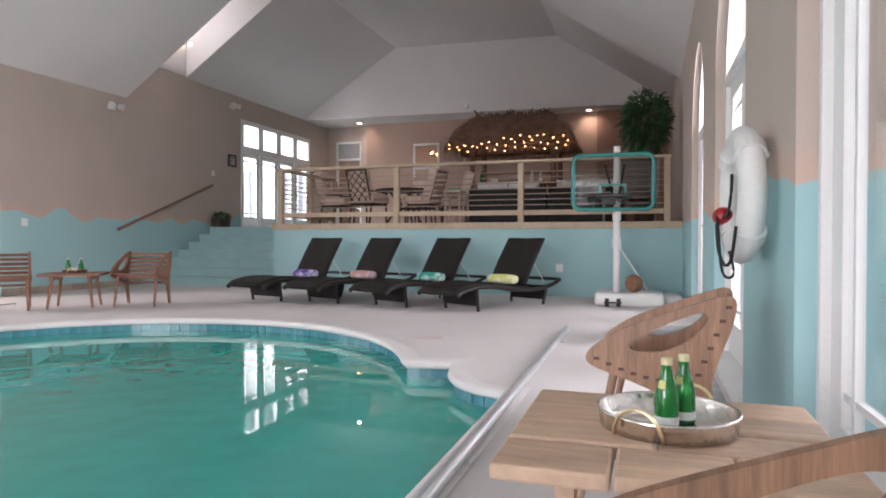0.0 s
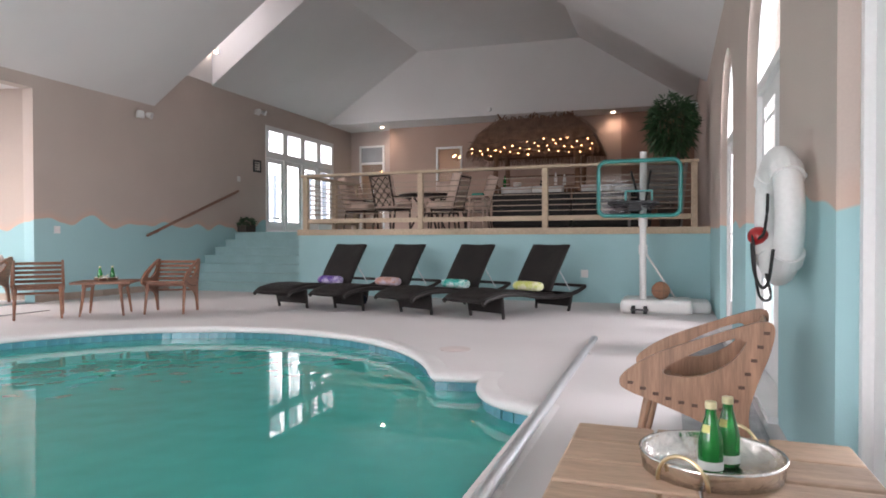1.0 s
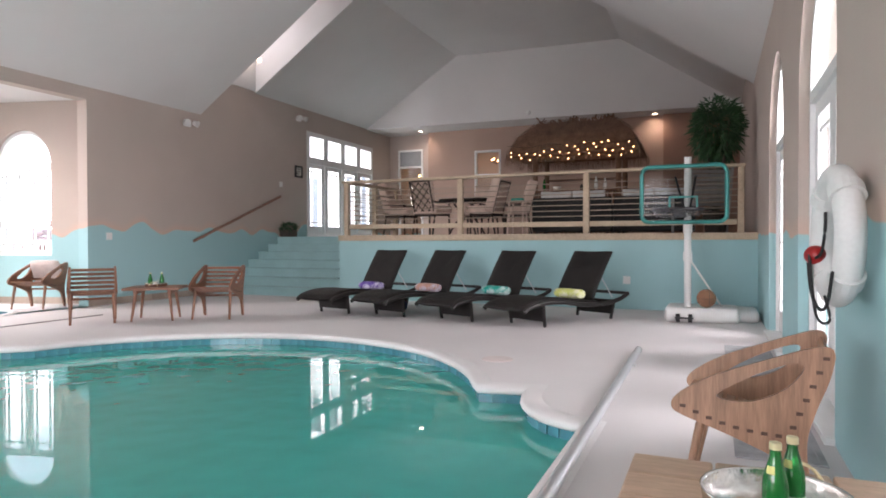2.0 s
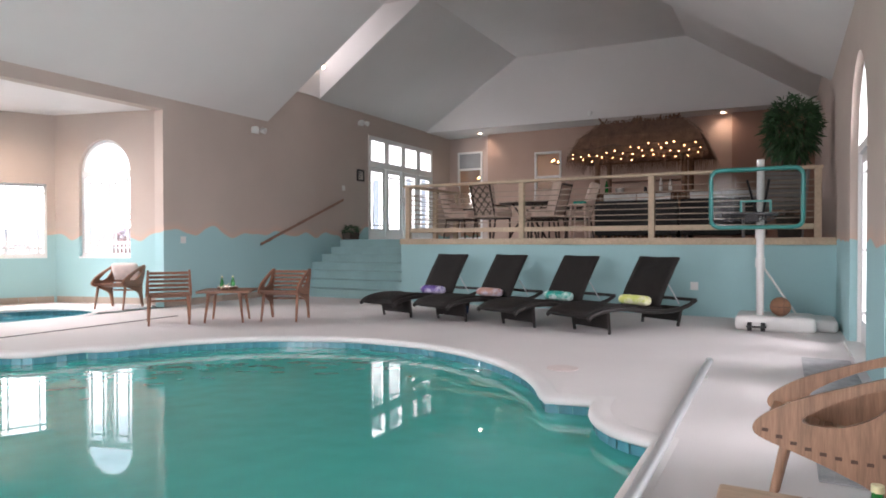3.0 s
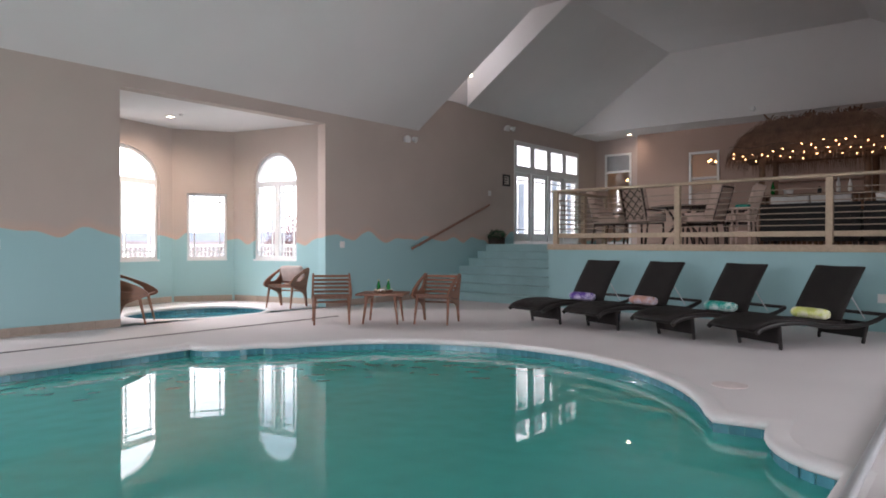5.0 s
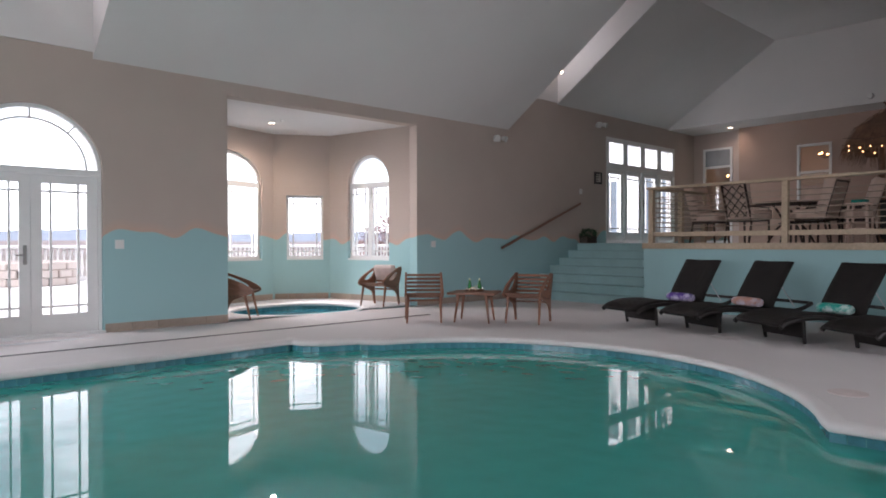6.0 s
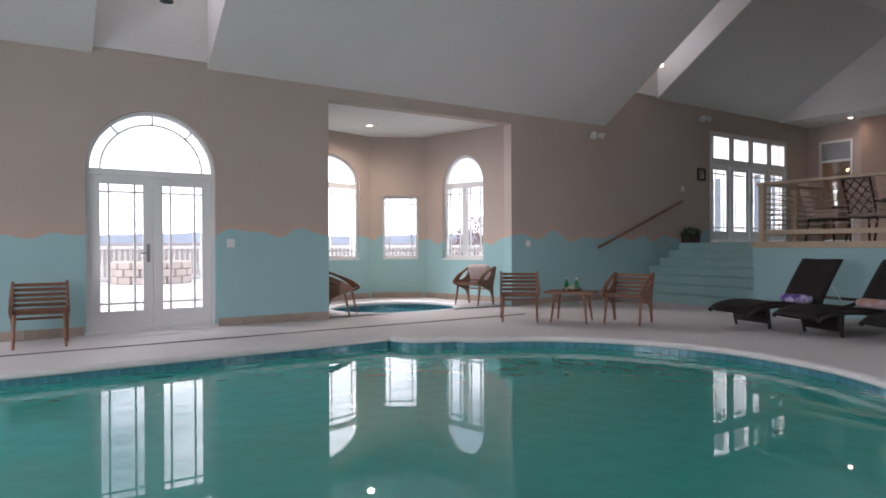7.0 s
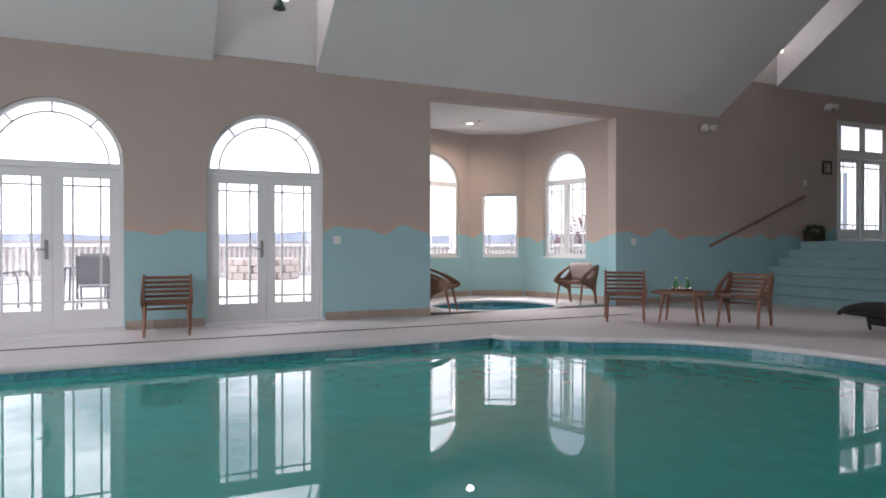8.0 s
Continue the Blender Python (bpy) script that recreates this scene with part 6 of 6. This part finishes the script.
def patio_chair(m):
    t = thing("terrace_chair", "dark metal sling chair on the terrace", "chair", m, "terrace chairs outside the doors")
    for s in (-1, 1):
        bm = bmesh.new()
        sweep(bm, curve_pts([(s * 0.27, 0.30, 0.0), (s * 0.27, 0.27, 0.60), (s * 0.27, -0.02, 0.63), (s * 0.27, -0.26, 0.62)], 4), 0.014, 8)
        part("arm", bm, M_TERRF, t, smooth=True)
        bm = bmesh.new()
        sweep(bm, curve_pts([(s * 0.25, -0.34, 0.0), (s * 0.25, -0.22, 0.40), (s * 0.25, -0.36, 0.98)], 4), 0.014, 8)
        part("leg", bm, M_TERRF, t, smooth=True)
    part("sling_back", beam(bmesh.new(), (0, -0.235, 0.45), (0, -0.355, 0.96), 0.48, 0.012), M_SLING, t)
    part("sling_seat", beam(bmesh.new(), (0, -0.22, 0.41), (0, 0.26, 0.44), 0.48, 0.012), M_SLING, t)
    part("crossbar", bar(bmesh.new(), (-0.25, -0.27, 0.2), (0.25, -0.27, 0.2), 0.011, seg=8), M_TERRF, t)


M_SLING = material("grey_sling_mesh", (0.16, 0.16, 0.17), 0.7, vary=0.15, fine=150)
TZ = Matrix.Translation((0, 0, -0.06))
patio_chair(TZ @ facing(-4.1, -3.22, -1, 0.05))
patio_chair(TZ @ facing(-5.0, -4.75, 0.2, 1))
patio_chair(TZ @ facing(-7.0, -3.5, 1, 0.0))
t = thing("terrace_table", "dark metal terrace table outside the doors", "table", Matrix.Translation((-5.5, -3.45, -0.06)))
part("top", boxed(-0.55, 0.55, -0.45, 0.45, 0.70, 0.73, bevel=0.01), M_TERRF, t)
for sx in (-1, 1):
    for sy in (-1, 1):
        part("leg", bar(bmesh.new(), (sx * 0.48, sy * 0.38, 0), (sx * 0.46, sy * 0.36, 0.70), 0.02, seg=8), M_TERRF, t)

# house wing beyond the upper doors
t = thing("house_wing", "white sided house wing with tall windows", "house")
M_SIDING = material("white_siding", (0.70, 0.71, 0.72), 0.6, vary=0.04, scale=2, fine=40, bump=0.05)
part("wall", boxed(-16.0, -4.0, 24.0, 24.4, -1.6, 6.5), M_SIDING, t)
for k in range(16):
    part("siding_board", boxed(-16.0, -4.0, 23.975, 23.999, 0.3 + k * 0.38, 0.3 + k * 0.38 + 0.36), M_SIDING, t)
for x in (-13.5, -11.0, -8.5, -6.0):
    w = part("window", plate(bmesh.new(), rect(x - 0.7, x + 0.7, 1.4, 4.2), [rect(x - 0.6, x - 0.04, 1.5, 4.1), rect(x + 0.04, x + 0.6, 1.5, 4.1)], 23.90, 23.972), M_WHITE, t)
    part("pane", boxed(x - 0.62, x + 0.62, 23.955, 23.965, 1.48, 4.12), material("blue_grey_window", (0.14, 0.18, 0.22), 0.1), w, "blue grey reflecting pane")
bm = bmesh.new()
prism(bm, [(23.4, 6.4), (27.5, 9.2), (31.6, 6.4)], -16.4, -3.6, Matrix(((0, 1, 0, 0), (1, 0, 0, 0), (0, 0, 1, 0), (0, 0, 0, 1))))
part("roof", bm, material("grey_shingle", (0.12, 0.12, 0.13), 0.9, vary=0.25, fine=40), t)

# autumn tree and the hills
t = thing("autumn_tree", "bare-branched tree with reddish autumn leaves", "tree", Matrix.Translation((-22.0, 21.0, -1.7)))
rb = random.Random(11)
bm = bmesh.new()
sweep(bm, curve_pts([(0, 0, 0), (0.05, 0.02, 1.0), (-0.05, 0.08, 2.0), (0.05, 0.0, 3.2)], 4), [0.16 - 0.010 * i for i in range(13)], 9)
for k in range(11):
    a = k * 2.4
    z = 1.2 + 0.17 * k
    r = 1.5 - 0.06 * k
    sweep(bm, curve_pts([(0, 0, z), (0.5 * r * math.cos(a), 0.5 * r * math.sin(a), z + 0.5), (r * math.cos(a + 0.2), r * math.sin(a + 0.2), z + 1.0)], 4), [0.06 - 0.005 * i for i in range(9)], 6)
part("trunk", bm, M_BARK, t)
bm = bmesh.new()
leaves(bm, rb, (0, 0, 3.0), (1.9, 1.9, 1.6), 3600, 0.17, 0.05, 0.4)
part("crown", bm, material("red_brown_autumn_leaf", (0.22, 0.10, 0.085), 0.7, vary=0.4, scale=5, fine=30), t, "thin reddish autumn leaves")


def ridge(name, x, height, base, col, seed, label):
    """A long wooded ridge west of the terrace."""
    bm = bmesh.new()
    n = 120
    rows = []
    for i in range(n + 1):
        y = -700 + 1500 * i / n
        h = base + height * (0.55 + 0.45 * noise.noise((y * 0.004, seed, 0.3)) + 0.12 * noise.noise((y * 0.03, seed, 1.7)))
        rows.append([bm.verts.new((x + 60, y, -2.0)), bm.verts.new((x + 20, y, h * 0.75)), bm.verts.new((x, y, h)), bm.verts.new((x - 60, y, -2.0))])
    for A, B in zip(rows, rows[1:]):
        for k in range(3):
            bm.faces.new((A[k], A[k + 1], B[k + 1], B[k]))
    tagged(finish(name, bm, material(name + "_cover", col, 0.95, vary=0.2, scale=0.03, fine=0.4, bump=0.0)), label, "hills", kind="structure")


# the haze of distance is put into the hills' blue colour
ridge("backdrop_hills", -820, 22.0, 2.0, (0.20, 0.235, 0.29), 3.0, "distant hills coloured blue for haze")
ridge("backdrop_woods", -300, 4.0, 1.0, (0.17, 0.135, 0.13), 9.0, "reddish brown autumn woods")

# ---------------------------------------------------------------- waterline tiles


def waterline(name, line, u0, u1, step, z0, z1, label):
    """Separate glazed tiles along an outline between two arc lengths."""
    t = thing(name, label, "tile band", kind="structure")
    pts = [Vector(p) for p in line]
    me, acc, nxt = None, 0.0, u0 + step / 2
    for a, b in zip(pts, pts[1:] + pts[:1]):
        L = (b - a).length
        d = (b - a) / L
        while nxt <= acc + L and nxt < u1:
            c = a + d * (nxt - acc)
            if me is None:
                ob = part("tile", boxed(-step / 2 + 0.002, step / 2 - 0.002, -0.004, 0.004, z0, z1, bevel=0.0015), M_TILE, t)
                me = ob.data
            else:
                ob = new("tile", me)
                ob.parent = t
            ob.matrix_basis = Matrix(((d.x, -d.y, 0, c.x), (d.y, d.x, 0, c.y), (0, 0, 1, 0), (0, 0, 0, 1)))
            nxt += step
        acc += L


waterline("pool_tiles", offset_outline(POOL, 0.013), 6.4, 25.5, 0.102, -0.142, -0.054, "blue green glazed tiles along the waterline")
waterline("spa_tiles", offset_outline(SPA, 0.013), 0.0, 7.0, 0.102, -0.142, -0.054, "blue glazed tiles round the spa")

# roofed wall added outside the right-hand doors to block sky light
t = thing("porch", "roofed siding wall added to dim the arched doors", "porch")
part("wall", boxed(13.0, 13.2, -12.0, 16.0, -0.058, 3.4), M_SIDING, t)
for k in range(11):
    part("siding_board", boxed(12.975, 12.999, -12.0, 16.0, 0.02 + k * 0.3, 0.02 + k * 0.3 + 0.285), M_SIDING, t)
part("ceiling_boards", boxed(10.32, 13.3, -12.0, 16.0, 3.41, 3.5), M_WHITE, t)

# round skimmer lid in the deck
t = thing("skimmer_lid", "round pinkish skimmer lid set in the deck", "lid", Matrix.Translation((7.64, 3.46, 0.001)))
bm = bmesh.new()
lathe(bm, [(0.001, 0.0), (0.125, 0.0), (0.125, 0.004), (0.001, 0.004)], 28)
part("cover", bm, M_DECKCOAT, t)
bm = bmesh.new()
lathe(bm, [(0.125, 0.0), (0.14, 0.0), (0.14, 0.006), (0.125, 0.006)], 28)
part("rim", bm, material("pinkish_plastic", (0.70, 0.60, 0.58), 0.6), t, "pinkish plastic rim")

# small dark spotlight on a bracket under the dormer window
t = thing("dormer_spotlight", "small dark cone spotlight under the dormer window", "spotlight", Matrix.Translation((0.02, -0.66, 4.42)))
part("bracket", bar(bmesh.new(), (0.0, 0, 0.06), (0.14, 0, 0.06), 0.012, seg=8), M_DARK, t)
bm = bmesh.new()
lathe(bm, [(0.001, 0.10), (0.02, 0.10), (0.035, 0.06), (0.085, -0.05), (0.088, -0.062), (0.08, -0.062), (0.001, -0.03)], 20, Matrix.Translation((0.16, 0, 0)))
part("shade", bm, material("dark_green_metal", (0.03, 0.06, 0.055), 0.4, metal=0.3), t, smooth=True)
